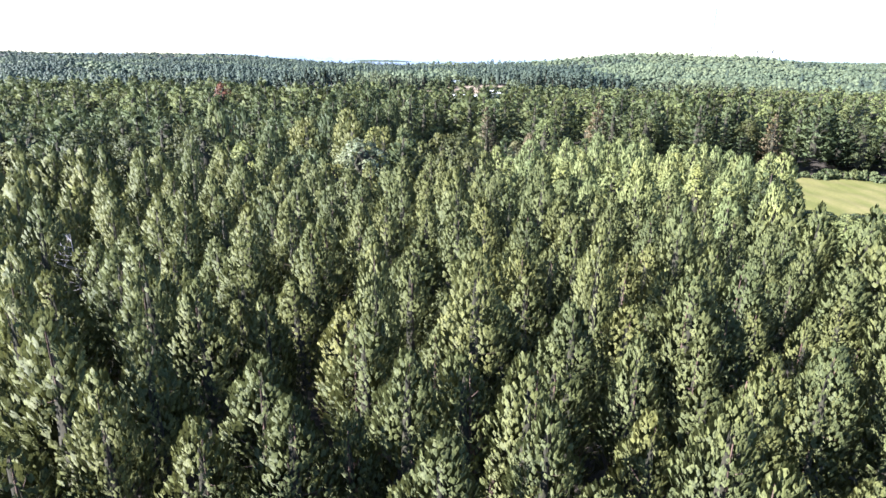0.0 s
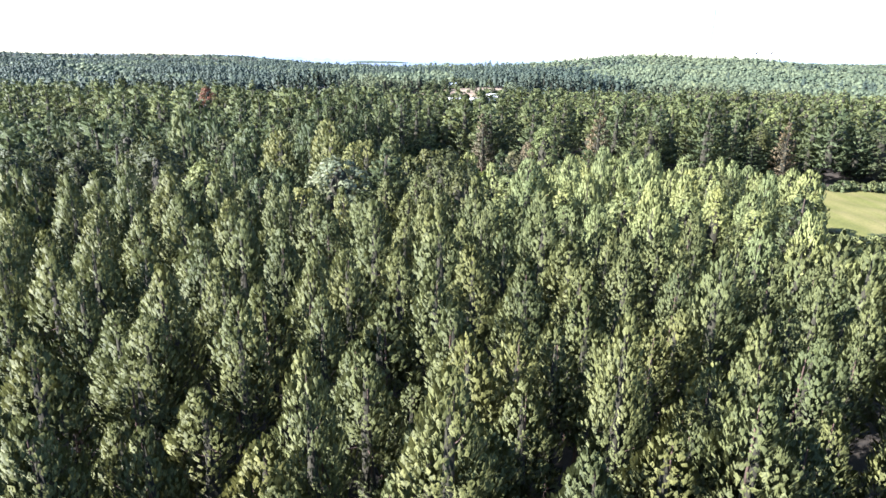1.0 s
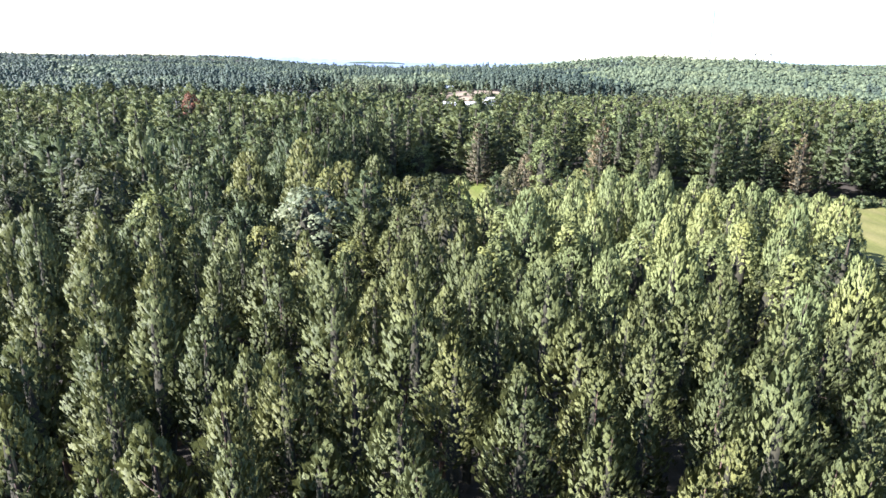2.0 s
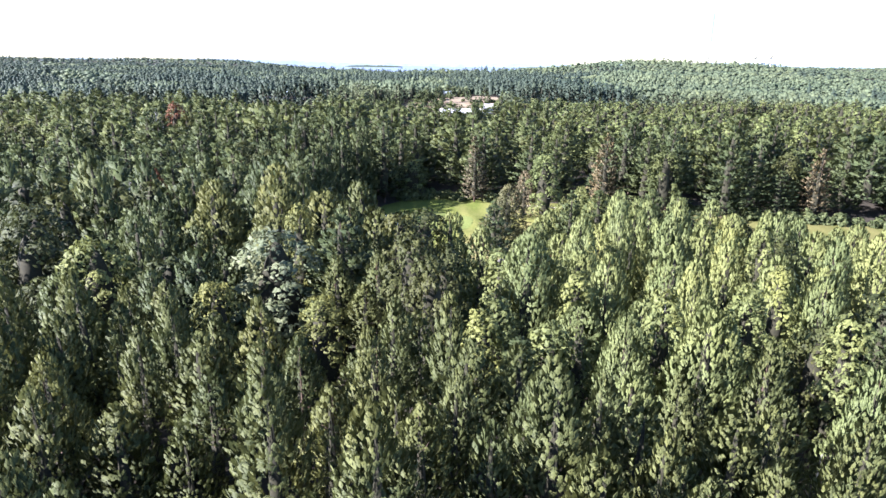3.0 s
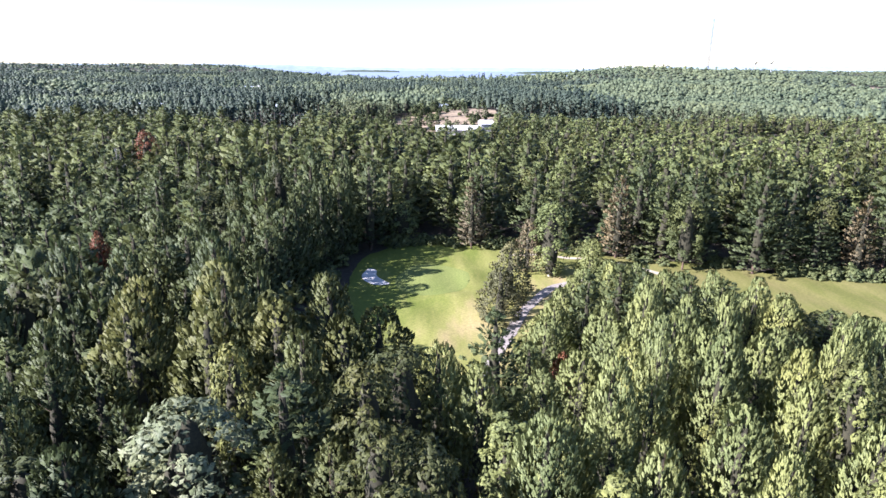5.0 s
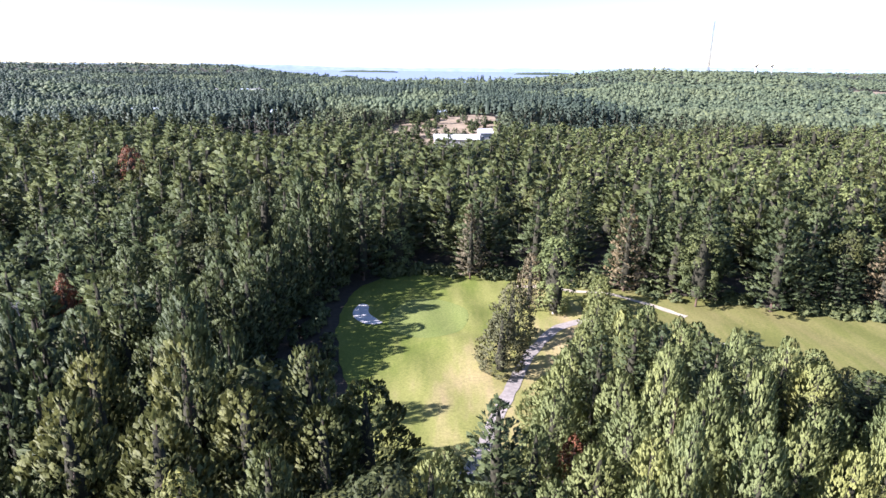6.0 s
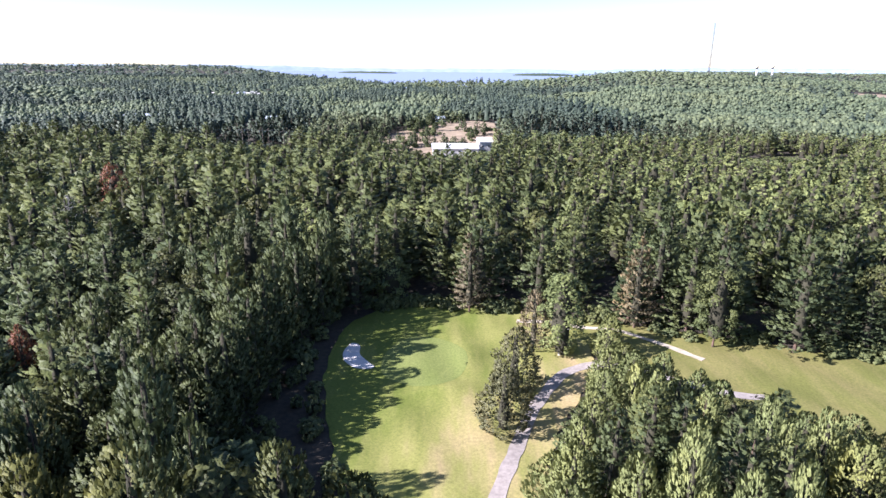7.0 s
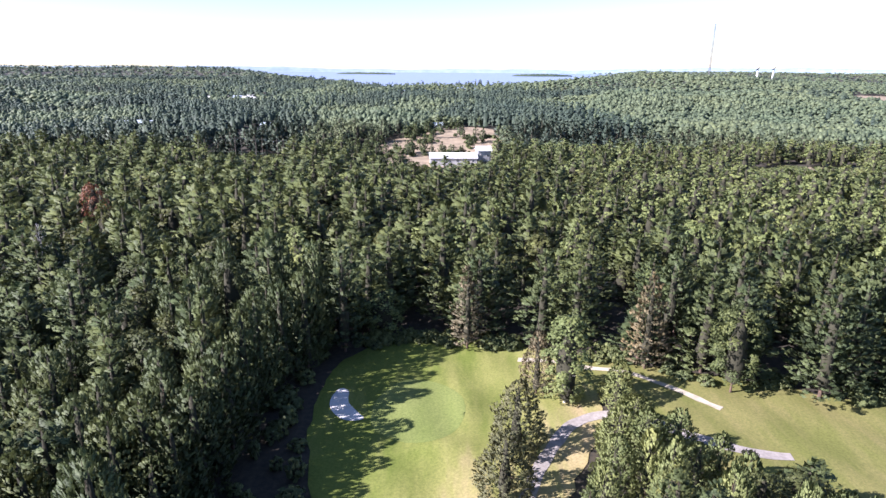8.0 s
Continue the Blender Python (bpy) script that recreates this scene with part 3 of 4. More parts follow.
def tree(kind, x, y, tall, wide, turn, variant, detail, label, group, leaf=None):
    """One tree: a thing with its trunk and its crown."""
    root = new(kind + "_tree")
    H, R = SPECIES[kind][1], SPECIES[kind][2]
    root.matrix_basis = Matrix.Translation((x, y, float(height(x, y)) - 0.05)) @ Matrix.Rotation(turn, 4, "Z") @ Matrix.Diagonal((wide / R, wide / R, tall / H, 1))
    new("trunk", trunk_mesh(kind, variant)).parent = root
    new("crown", crown_mesh(kind, variant, detail, leaf or LEAVES[kind])).parent = root
    return tagged(root, label, "tree", group)


PROTO = {}


def stand(name, trees, label, category="woods"):
    """Trees past counting, joined into one mesh: rows of kind, x, y, height, crown radius, turn, variant, detail."""
    kinds = sorted({t[0] for t in trees})
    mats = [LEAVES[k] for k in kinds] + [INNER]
    vs, fs, ss, ns, n = [], [], [], [], 0
    feet = height([t[1] for t in trees], [t[2] for t in trees])
    for (kind, x, y, tall, wide, turn, variant, detail), foot in zip(trees, feet):
        key = (kind, variant, detail)
        if key not in PROTO:
            PROTO[key] = crown(kind, variant * 13 + len(kind), detail)
        v, f, inner, soft = PROTO[key]
        H, R = SPECIES[kind][1], SPECIES[kind][2]
        c, s = math.cos(turn) * wide / R, math.sin(turn) * wide / R
        w = np.empty_like(v)
        w[:, 0] = v[:, 0] * c - v[:, 1] * s + x
        w[:, 1] = v[:, 0] * s + v[:, 1] * c + y
        w[:, 2] = v[:, 2] * (tall / H) + foot
        vs.append(w)
        c, s = math.cos(turn), math.sin(turn)
        ns.append(np.column_stack([soft[:, 0] * c - soft[:, 1] * s, soft[:, 0] * s + soft[:, 1] * c, soft[:, 2]]))
        fs.append(f + n)
        ss.append(np.where(inner, len(kinds), kinds.index(kind)))
        n += len(v)
    me = mesh_of(name, np.concatenate(vs), np.concatenate(fs), mats, np.concatenate(ss), normals=np.concatenate(ns))
    return tagged(new(name, me), label, category, kind="stuff")


def scatter(rng, x0, x1, y0, y1, gap, jitter=0.36):
    gx, gy = np.meshgrid(np.arange(x0, x1, gap), np.arange(y0, y1, gap))
    gx = gx + (np.arange(gx.shape[0]) % 2)[:, None] * gap * 0.5
    return (gx + rng.uniform(-jitter, jitter, gx.shape) * gap).ravel(), (gy + rng.uniform(-jitter, jitter, gy.shape) * gap).ravel()


def open_ground(x, y, margin=0.0):
    lc, rc = np.array([(p[0], p[1]) for p in LEFT_CLEARING]), np.array([(p[0], p[1]) for p in RIGHT_CLEARING])
    pit, road, field = (np.array([(p[0], p[1]) for p in q]) for q in (PIT, ROAD_GAP, FIELD))
    return in_ring(x, y, field) | in_ring(x, y, lc) | in_ring(x, y, rc) | in_ring(x, y, pit) | in_ring(x, y, road)


def in_view(x, y, margin=18):
    return np.abs(x) < 0.77 * np.maximum(y, 0) + margin


# clearings with buildings: x, y, half width, depth of the low growth before them
HAMLETS = [(14, 484, 26, 62), (-300, 702, 20, 70), (-315, 1120, 50, 130), (-157, 660, 14, 60), (-128, 512, 24, 70), (0, 642, 7, 30), (232, 470, 34, 60), (720, 1055, 80, 150)]


def clearance(x, y):
    """Younger, lower growth in front of the buildings."""
    low = 1.0
    for cx, cy, half, deep in HAMLETS:
        sx = cx * (y - 100.0) / (cy - 100.0)
        if abs(x - sx) < half and cy - deep < y < cy + 12:
            low = min(low, 0.18 + 0.7 * max((cy - y) / deep, 0.0))
    return low


LABELS = {
    "red_pine": ("plantation red pine with upright needle tufts", "plantation pines"),
    "white_pine": ("tall dark green white pine with layered boughs", "pines at the forest edge"),
    "young_white_pine": ("bushy light green young white pine in sunlight", "young pines round the golf course"),
    "aspen": ("slender light green aspen with pale trunk", "aspens"),
    "poplar": ("full light green poplar beside the cart path", "poplars"),
    "oak": ("broad dark green oak with dense crown", "broadleaf trees"),
    "edge_pine": ("rounded dark green pine at the edge of the glade", "pines round the glade"),
    "spruce": ("dense olive green spruce standing on dry grass", "spruces by the cart path"),
}
THINGS, STUFF, TAKEN = [], [], []
rng = np.random.default_rng(5)


def plant(xs, ys, choose):
    taken = np.array(TAKEN).reshape(-1, 3)
    for x, y in zip(xs, ys):
        if len(taken) and (np.hypot(taken[:, 0] - x, taken[:, 1] - y) < taken[:, 2]).any():
            continue
        kind, tall, wide, detail, single = choose(x, y)
        row = (kind, x, y, tall, wide, rng.uniform(0, 6.28), int(rng.integers(0, 6)), detail)
        (THINGS if single else STUFF).append(row)


def landmark(kind, trees, wide, detail, room, label="", leaf=None):
    """Single trees that stand out: x, y and the height of the tip."""
    for x, y, top in trees:
        tall = top - float(height(x, y))
        w = wide * rng.uniform(0.88, 1.15)
        text, group = LABELS[kind]
        tree(kind, x, y, tall, w, rng.uniform(0, 6.28), int(rng.integers(0, 6)), "near" if y < 112 and x > 5 and kind == "young_white_pine" else detail, label or text, group, leaf)
        TAKEN.append((x, y, room))


landmark("red_pine", [(-27, 37, 25.3), (-28, 45, 22.9), (-15.7, 27.4, 25.9), (-15.4, 22.6, 26), (-15.7, 34, 26), (-9.5, 26.5, 25), (-11.5, 40.5, 23.4),
                      (-3.2, 42.3, 24.9), (-2.2, 26.4, 25.4), (-4.8, 24.2, 23.2), (-7.1, 22.8, 24.7), (0.7, 28, 24.6), (5.6, 29.1, 24.4), (9.5, 24.2, 23.5),
                      (15.9, 34.8, 22.4), (18.7, 31.5, 22.9), (5.4, 41.4, 23.8), (11.3, 47.7, 23.5), (14.4, 40.5, 22), (21.2, 48.6, 21.9), (33.6, 56.2, 19.5),
                      (19.4, 27.6, 20.2), (19.3, 38.9, 22.7), (-0.4, 20.2, 24.9), (-5.1, 31.2, 25.4), (0.5, 38.7, 23.4), (15.9, 52.1, 22.2), (33.7, 48.4, 19.6),
                      (-10.7, 21.5, 24.5), (6.2, 19.6, 23.4), (26, 37, 20.8)], 2.35, "near", 3.0)
landmark("red_pine", [(2.5, 69.7, 25.1), (-18.5, 58.8, 25.9), (-20, 47.9, 24.4), (-20.2, 40.5, 26.1), (-7, 49.3, 25.2), (-18.2, 50.6, 26.7), (-15.4, 54.4, 26),
                      (-8.6, 53.1, 26.3), (-12.8, 61, 26.2), (-11.6, 74.2, 24.6), (-6.6, 56.8, 26), (-2.7, 58.1, 25.6), (0.4, 52.6, 25.8), (-11.7, 46.9, 26),
                      (-24, 51, 25.4), (3.3, 61, 25.2), (1.7, 49, 24.9), (7.2, 56.3, 25.3), (5.7, 46.5, 24.7), (12, 59.4, 23.9), (17.5, 65, 23.9), (20.9, 61.2, 23.7),
                      (29.5, 58.7, 20.9), (35.6, 73.6, 20.4), (18.6, 54.9, 22.5), (-21.9, 73.5, 26), (-27.6, 66.7, 26), (-33, 68.8, 25.8), (-3.4, 72.6, 24.6),
                      (-7, 79.4, 24.6), (41.5, 75.3, 19.3), (-1.2, 77.4, 26.5)], 2.35, "near", 3.2)
landmark("red_pine", [(-12.3, 87.6, 24.3), (31, 84.5, 22.6), (-8.8, 104.2, 22.7), (-4, 104.6, 23.2), (-5, 100, 21), (-29.4, 99.3, 21.2)], 2.3, "mid", 3.2)
landmark("young_white_pine", [(27.2, 88, 23.3), (17.7, 95.8, 20.6), (24.2, 97, 20.7), (52.6, 142.4, 16), (33.4, 139.8, 19.5), 
                              (42, 196.5, 8.6), (40.5, 186.5, 11.6), (78, 157, 10.5), (85, 150, 10.5), (67, 165, 12.5), (75, 148, 12.5), (45.5, 178, 11.5), (60, 166, 12.5), (4.3, 120.3, 24.2)], 4.3, "mid", 4.6)
landmark("young_white_pine", [(16.5, 138, 15.5), (20, 145.5, 16), (22.5, 153, 15.4), (25.5, 161, 14.6), (29, 169.5, 13.8), (33, 178.5, 12.6), (36.5, 188, 11.8), (40.8, 204.5, 11.2),
                              (29, 141.5, 17), (38.6, 155, 18.2), (50.9, 160, 18.4), (57, 157.5, 18.2), (56.6, 144, 14.5), (34.7, 135, 21.6), (13.2, 105, 25.6),
                              (8.6, 118, 22.6), (32.3, 103.5, 23), (20.5, 111, 21.5), (16, 123, 19.5), (22, 130, 18.5), (27, 120, 20), (30, 150, 16.5)], 3.9, "mid", 4.4)
landmark("aspen", [(18.6, 102.5, 21.6), (9.2, 96.8, 20.9), (24.7, 92, 23.2), (31.3, 93.9, 21), (7.5, 92.4, 20.9), (14, 92, 20)], 2.3, "mid", 3.2)
landmark("edge_pine", [(-11, 140.5, 24.4), (-4.6, 142.5, 18.6), (-23.4, 135, 28.3), (-15.3, 130, 25), (-34.5, 136.3, 25.3), (-30.6, 125, 27.2), (-20.7, 122.5, 27), (-7.5, 131, 22)], 6.4, "mid", 6.0,
         "broad olive green tree in the sun beside the fairway", OLIVE)
landmark("oak", [(-35.4, 102.6, 24.8)], 4.2, "mid", 5.0, "rounded light green broadleaf tree in the dark wood", ASPEN)
landmark("oak", [(-16.3, 106.5, 25.0)], 5.4, "mid", 6.6, "round tree with pale whitish foliage among dark pines", PALE)
landmark("oak", [(-15.3, 115, 26), (-19.3, 95.4, 22.8), (34, 117, 18.6), (36.8, 166, 17.2), (-9.5, 99.5, 19.5)], 3.2, "mid", 4.0, "broadleaf tree with yellowing autumn leaves", YELLOW)
landmark("white_pine", [(-53.4, 178.6, 19.6), (-58.3, 169.8, 14.5), (-68.4, 212.5, 26), (-41.5, 211.9, 23.2), (-31.5, 220, 21.5),
                        (-16.8, 230, 27.8), (-86, 172.6, 16.6), (-70.3, 219.6, 28.4)], 6.0, "mid", 5.4)
landmark("white_pine", [(63, 218, 24.5), (82.4, 207, 28.2), (102, 222.6, 28), (30.4, 232.6, 25.1), (43.5, 244.8, 27.2), (20.6, 250.9, 24.1), (94, 246.5, 25.9),
                        (90.8, 222.5, 29.8), (69, 215, 24.5), (-17.4, 248.9, 22.8), (120, 214, 27), (74, 228, 27.5), (38, 231, 24)], 6.8, "mid", 5.6)
landmark("oak", [(65.6, 209.4, 20.8)], 4.4, "mid", 4.6, "grey-green broadleaf tree at the forest edge", WHITE_PINE)
landmark("white_pine", [(51.2, 219.6, 24.0), (12.4, 231.5, 21.5), (108, 207, 22)], 4.4, "mid", 4.0, "half-dead pine with browning needles", RUSTY)
landmark("red_pine", [(-65.9, 180, 18.9), (21.5, 139, 13.5)], 2.2, "mid", 3.5, "dead pine with rust-red needles", DEAD_RED)
landmark("oak", [(-114.7, 303.4, 26.0)], 5.2, "mid", 7.0, "broadleaf tree turned orange-brown in the forest", DEAD_RED)
landmark("poplar", [(31.2, 207, 19.8)], 4.4, "near", 3, "", BROADLEAF)
landmark("edge_pine", [(26.0, 211, 14.4)], 4.6, "mid", 3, "small browning pine beside a poplar", RUSTY)
landmark("spruce", [(16.2, 179, 12.3), (19.5, 191.5, 14.2)], 5.4, "near", 4)


landmark("edge_pine", [(-32.5, 160, 15), (-32, 167, 16), (-32, 173.5, 18.2), (-31.5, 180, 19.8), (-32, 186, 20.6), (-30.5, 191, 21.6), (-37, 150, 16.5), (-38.5, 157, 17.5), (-38, 163.5, 19), (-38.5, 170, 21), (-37.5, 176.5, 20.5), (-37, 182.5, 21), (-40, 188.5, 21.6), (-35.5, 195, 22), (-31, 202, 23.6),
                       (-30.5, 209, 24.4), (-27.5, 215.5, 23.5), (-45, 174, 21.5), (-46, 181, 20.5), (-46, 163, 20), (-24, 222, 24)], 5.8, "mid", 4.6)


# plantation of red pines
def choose_plantation(x, y):
    top = 25.2 - 5.5 * float(step(5, 42, x)) + rng.normal(0, 1.4) - (4.0 if rng.uniform() < 0.2 else 0)
    return "red_pine", top - float(height(x, y)), 2.4 * rng.uniform(0.8, 1.2), "near" if abs(x - 2) < 8 + 0.45 * y and y < 50 else "mid" if y < 94 and abs(x) < 42 else "low", y < 56 and abs(x) < 36


xs, ys = scatter(rng, -110, 110, -14, 96, 4.4)
edge = np.where(xs > 5, 80 + 3 * np.sin(xs * 0.3), 90 + 3 * np.sin(xs * 0.21))
ok = (ys < edge) & in_view(xs, ys, 20)
plant(xs[ok], ys[ok], choose_plantation)


# mixed woods round the golf course
def choose_mixed(x, y):
    q = rng.uniform()
    if x > 5:
        single = y < 185 and x < 85
        d = "near" if y < 104 and x < 40 else "mid" if y < 170 and x < 75 else "low"
        top = 21.3 - 3.0 * float(step(52, 85, x)) + rng.normal(0, 1.6)
        top = min(top, 19.8 - 0.26 * (y - 156) - 0.2 * max(x - 44, 0) - 0.1 * max(x - 60, 0) - 0.09 * max(28 - x, 0) * max(y - 146, 0) - rng.uniform(0, 1.2))
        if x > 0.56 * y:
            top = min(top, 35.0 - 0.218 * y)
        tall = max(top - float(height(x, y)), 2.4)
        if x < 11 and 121 < y < 144:
            tall *= 0.6
        if q < 0.72:
            return "young_white_pine", tall, 3.8 * rng.uniform(0.75, 1.25), d, single
        if q < 0.82 and y < 118:
            return "aspen", tall * 1.02, 2.3 * rng.uniform(0.8, 1.2), d, single
        if q < 0.9:
            return "white_pine", tall * 1.05, 4.6 * rng.uniform(0.8, 1.2), d, single
        return "oak", tall * 0.9, 3.8 * rng.uniform(0.8, 1.2), d, single
    top = 24.0 - 5.5 * float(step(140, 165, y)) + rng.normal(0, 1.8)
    if y > 150 and x > -60 and not (x > -30 and y < 172):
        top = 20.5 + 5.0 * float(step(-50, -40, x)) + 3.0 * float(step(205, 220, y)) + rng.normal(0, 1.0)
        if q < 0.3:
            return "oak", top - float(height(x, y)) - 1.5, 5.0 * rng.uniform(0.8, 1.2), "mid", True
        if q < 0.65:
            return "edge_pine", top - float(height(x, y)) + rng.normal(0, 1.0), 5.0 * rng.uniform(0.85, 1.2), "mid", True
    tall = top - float(height(x, y))
    if x > -6 and 124 < y < 144 or x > -32 and 146 < y < 167:
        tall *= 0.55
    single = x > -70 and y < 228
    d = "mid" if y < 125 else "low"
    if q < 0.55 and y < 150:
        return "oak", tall, 4.2 * rng.uniform(0.8, 1.25), d, single
    if q < 0.85 and y < 150:
        return "edge_pine", tall, 4.2 * rng.uniform(0.85, 1.2), d, single
    return "white_pine", tall * 1.06, 5.2 * rng.uniform(0.8, 1.25), d, single


xs, ys = scatter(rng, -190, 190, 76, 232, 7.0)
edge = np.where(xs > 5, 82 + 3 * np.sin(xs * 0.3), 92 + 3 * np.sin(xs * 0.21))
back = np.where(xs < 31, 999, 225 - 0.33 * (xs - 31))
ok = (ys > edge) & (ys < back) & in_view(xs, ys, 22) & ~open_ground(xs, ys) & ~in_ring(xs, ys, GLADE)
plant(xs[ok], ys[ok], choose_mixed)
xs, ys = scatter(rng, -58, -14, 150, 234, 7.6)
bound = np.array([(p[0] - 1.5, p[1]) for p in GLADE])
ok = ~open_ground(xs, ys) & ~in_ring(xs, ys, bound) & ~in_ring(xs, ys, GLADE)
TAKEN += [(t[1], t[2], 4.6) for t in THINGS if t[2] > 150 and t[1] < -15]
plant(xs[ok], ys[ok], choose_mixed)


# forest edge and the woods behind
def choose_edge(x, y):
    q = rng.uniform() + 0.25 * noise.noise(Vector((x / 60.0, y / 60.0, 4.0)))
    light = 0.15 + 0.62 * float(step(10, 160, x)) * float(step(230, 330, y))
    tall = (23.0 - 7.0 * float(step(260, 420, y))) * rng.uniform(0.56, 1.18) * clearance(x, y)
    front = y < np.interp(x, (-100, 31, 140), (250, 248, 212))
    d = "mid" if front else "low" if y < 290 else "far"
    single = front and abs(x) < 110
    if q > 1 - light:
        return ("broadleaf", tall * 0.82, 5.2 * rng.uniform(0.75, 1.3), d, False)
    if q > 0.88 - light:
        return "oak", tall * 0.8, 5.2 * rng.uniform(0.8, 1.25), d, single
    if q > 0.62 - light:
        return "forest_pine", tall * 0.92, 5.6 * rng.uniform(0.8, 1.3), d, False
    return "white_pine", tall, 7.2 * rng.uniform(0.75, 1.25), d, single


xs, ys = scatter(rng, -420, 420, 205, 520, 10.0, 0.48)
back = np.where(xs < 31, 234, 226 - 0.33 * (xs - 31))
ok = (ys > back) & in_view(xs, ys, 25) & ~open_ground(xs, ys)
plant(xs[ok], ys[ok], choose_edge)


# shrubs along the forest edge
def choose_shrub(x, y):
    return "shrub", rng.uniform(1.2, 3.6), rng.uniform(0.9, 2.2), "far", False


edge_line = smooth_line([(-30, 172), (-32, 182), (-34, 200), (-31, 217), (-20, 228), (-5, 234), (15, 233), (31, 229), (50, 220.5), (62, 214.5), (75, 211.5), (90, 205.5), (112, 201.5), (150, 194)], 30)
xs = np.array([q[0] for q in edge_line]) + rng.normal(0, 1.2, len(edge_line))
ys = np.array([q[1] for q in edge_line]) + rng.normal(0.6, 1.0, len(edge_line))
plant(xs, ys, choose_shrub)
xs, ys = scatter(rng, -42, -6, 142, 230, 3.4, 0.48)
ok = in_ring(xs, ys, GLADE) & (rng.uniform(0, 1, len(xs)) < 0.5) & ~open_ground(xs, ys)
plant(xs[ok], ys[ok], choose_shrub)


# distant woods, coarser with distance
def choose_far(x, y):
    far = math.hypot(x, y)
    age = noise.noise(Vector((x / 110.0, y / 150.0, 2.0)))
    sort = 1.3 * noise.noise(Vector((x / 150.0, y / 240.0, 9.0))) + rng.normal(0, 0.12)
    pine = sort > 0.05 + 0.5 * float(step(-50, 300, x))
    size = 1.0 if far < 1000 else 1.65 if far < 2100 else 3.6
    tall = (18 + 9 * age if pine else 11.5 + 7 * age) * rng.uniform(0.65, 1.2) * clearance(x, y)
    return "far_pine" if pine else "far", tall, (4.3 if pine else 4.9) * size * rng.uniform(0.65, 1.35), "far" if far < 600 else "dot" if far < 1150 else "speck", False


lake_ring = np.array([(q[0], q[1]) for q in ring])
for x1, y0, y1, gap in ((800, 518, 1000, 8.8), (1700, 1000, 2100, 15.5), (3800, 2100, 4860, 54.0)):
    xs, ys = scatter(rng, -x1, x1, y0, y1, gap, 0.48)
    ok = in_view(xs, ys, 30) & ~open_ground(xs, ys) & ~in_ring(xs, ys, lake_ring)
    plant(xs[ok], ys[ok], choose_far)

for kind, x, y, tall, wide, turn, variant, detail in THINGS:
    tree(kind, x, y, tall, wide, turn, variant, detail, *LABELS[kind])
for name, lo, hi, label in (("pine_stand", -50, 232, "close stand of pines and broadleaf trees"), ("forest", 232, 518, "dense mixed forest of pines behind the golf course"),
                            ("distant_woods", 518, 9999, "distant rolling woods")):
    some = [t for t in STUFF if lo <= t[2] < hi]
    if some:
        stand(name, some, label)

# ------------------------------------------------------------------ buildings and masts
WHITE_METAL = plain("white_painted_metal", (0.62, 0.63, 0.64), (0.80, 0.80, 0.80), 0.4, 0.5)
ROOF_METAL = plain("pale_metal_roofing", (0.50, 0.50, 0.50), (0.66, 0.66, 0.65), 0.25, 0.45, stretch=(3, 0.2, 1, 0))
BLUE_ROOF = plain("pale_blue_roofing", (0.28, 0.33, 0.38), (0.40, 0.45, 0.49), 0.3, 0.5)
GREY_WALL = plain("grey_siding", (0.30, 0.30, 0.30), (0.48, 0.47, 0.45), 0.6, 0.8)
DARK_GLASS = plain("dark_window_glass", (0.02, 0.025, 0.03), (0.05, 0.06, 0.07), 1.0, 0.1)
GALVANISED = plain("galvanised_steel", (0.12, 0.12, 0.13), (0.25, 0.25, 0.26), 1.5, 0.5, metal=0.6)
ASPHALT = plain("shaded_asphalt", (0.04, 0.04, 0.045), (0.07, 0.07, 0.07), 0.5, 0.9)
POLE_WOOD = plain("weathered_pole_wood", (0.10, 0.08, 0.06), (0.20, 0.17, 0.14), 1.5, 0.9)


def part(name, bm_, material, parent, label=""):
    me_ = bpy.data.meshes.new(name)
    bmesh.ops.recalc_face_normals(bm_, faces=bm_.faces)
    bm_.to_mesh(me_)
    bm_.free()
    me_.materials.append(material)
    ob = new(name, me_)
    ob.parent = parent
    if label:
        tagged(ob, label)
    return ob


def block(x0, x1, y0, y1, z0, z1, bevel=0.0):
    bm_ = bmesh.new()
    bmesh.ops.create_cube(bm_, size=1)
    bmesh.ops.scale(bm_, vec=(x1 - x0, y1 - y0, z1 - z0), verts=bm_.verts)
    bmesh.ops.translate(bm_, vec=((x0 + x1) / 2, (y0 + y1) / 2, (z0 + z1) / 2), verts=bm_.verts)
    if bevel:
        bmesh.ops.bevel(bm_, geom=bm_.edges[:], offset=bevel, segments=1, affect="EDGES")
    return bm_


def gable(length, depth, eave, ridge, over=0.6, thick=0.3):
    """A pitched roof along x, with thickness and eaves."""
    bm_ = bmesh.new()
    prof = [(-depth / 2 - over, eave), (0, ridge), (depth / 2 + over, eave), (depth / 2 + over, eave + thick), (0, ridge + thick), (-depth / 2 - over, eave + thick)]
    a = [bm_.verts.new((-length / 2 - over, y, z)) for y, z in prof]
    b = [bm_.verts.new((length / 2 + over, y, z)) for y, z in prof]
    for i in range(6):
        j = (i + 1) % 6
        bm_.faces.new((a[i], a[j], b[j], b[i]))
    for e in (a, b):
        bm_.faces.new((e[0], e[1], e[4], e[5]))
        bm_.faces.new((e[1], e[2], e[3], e[4]))
    return bm_


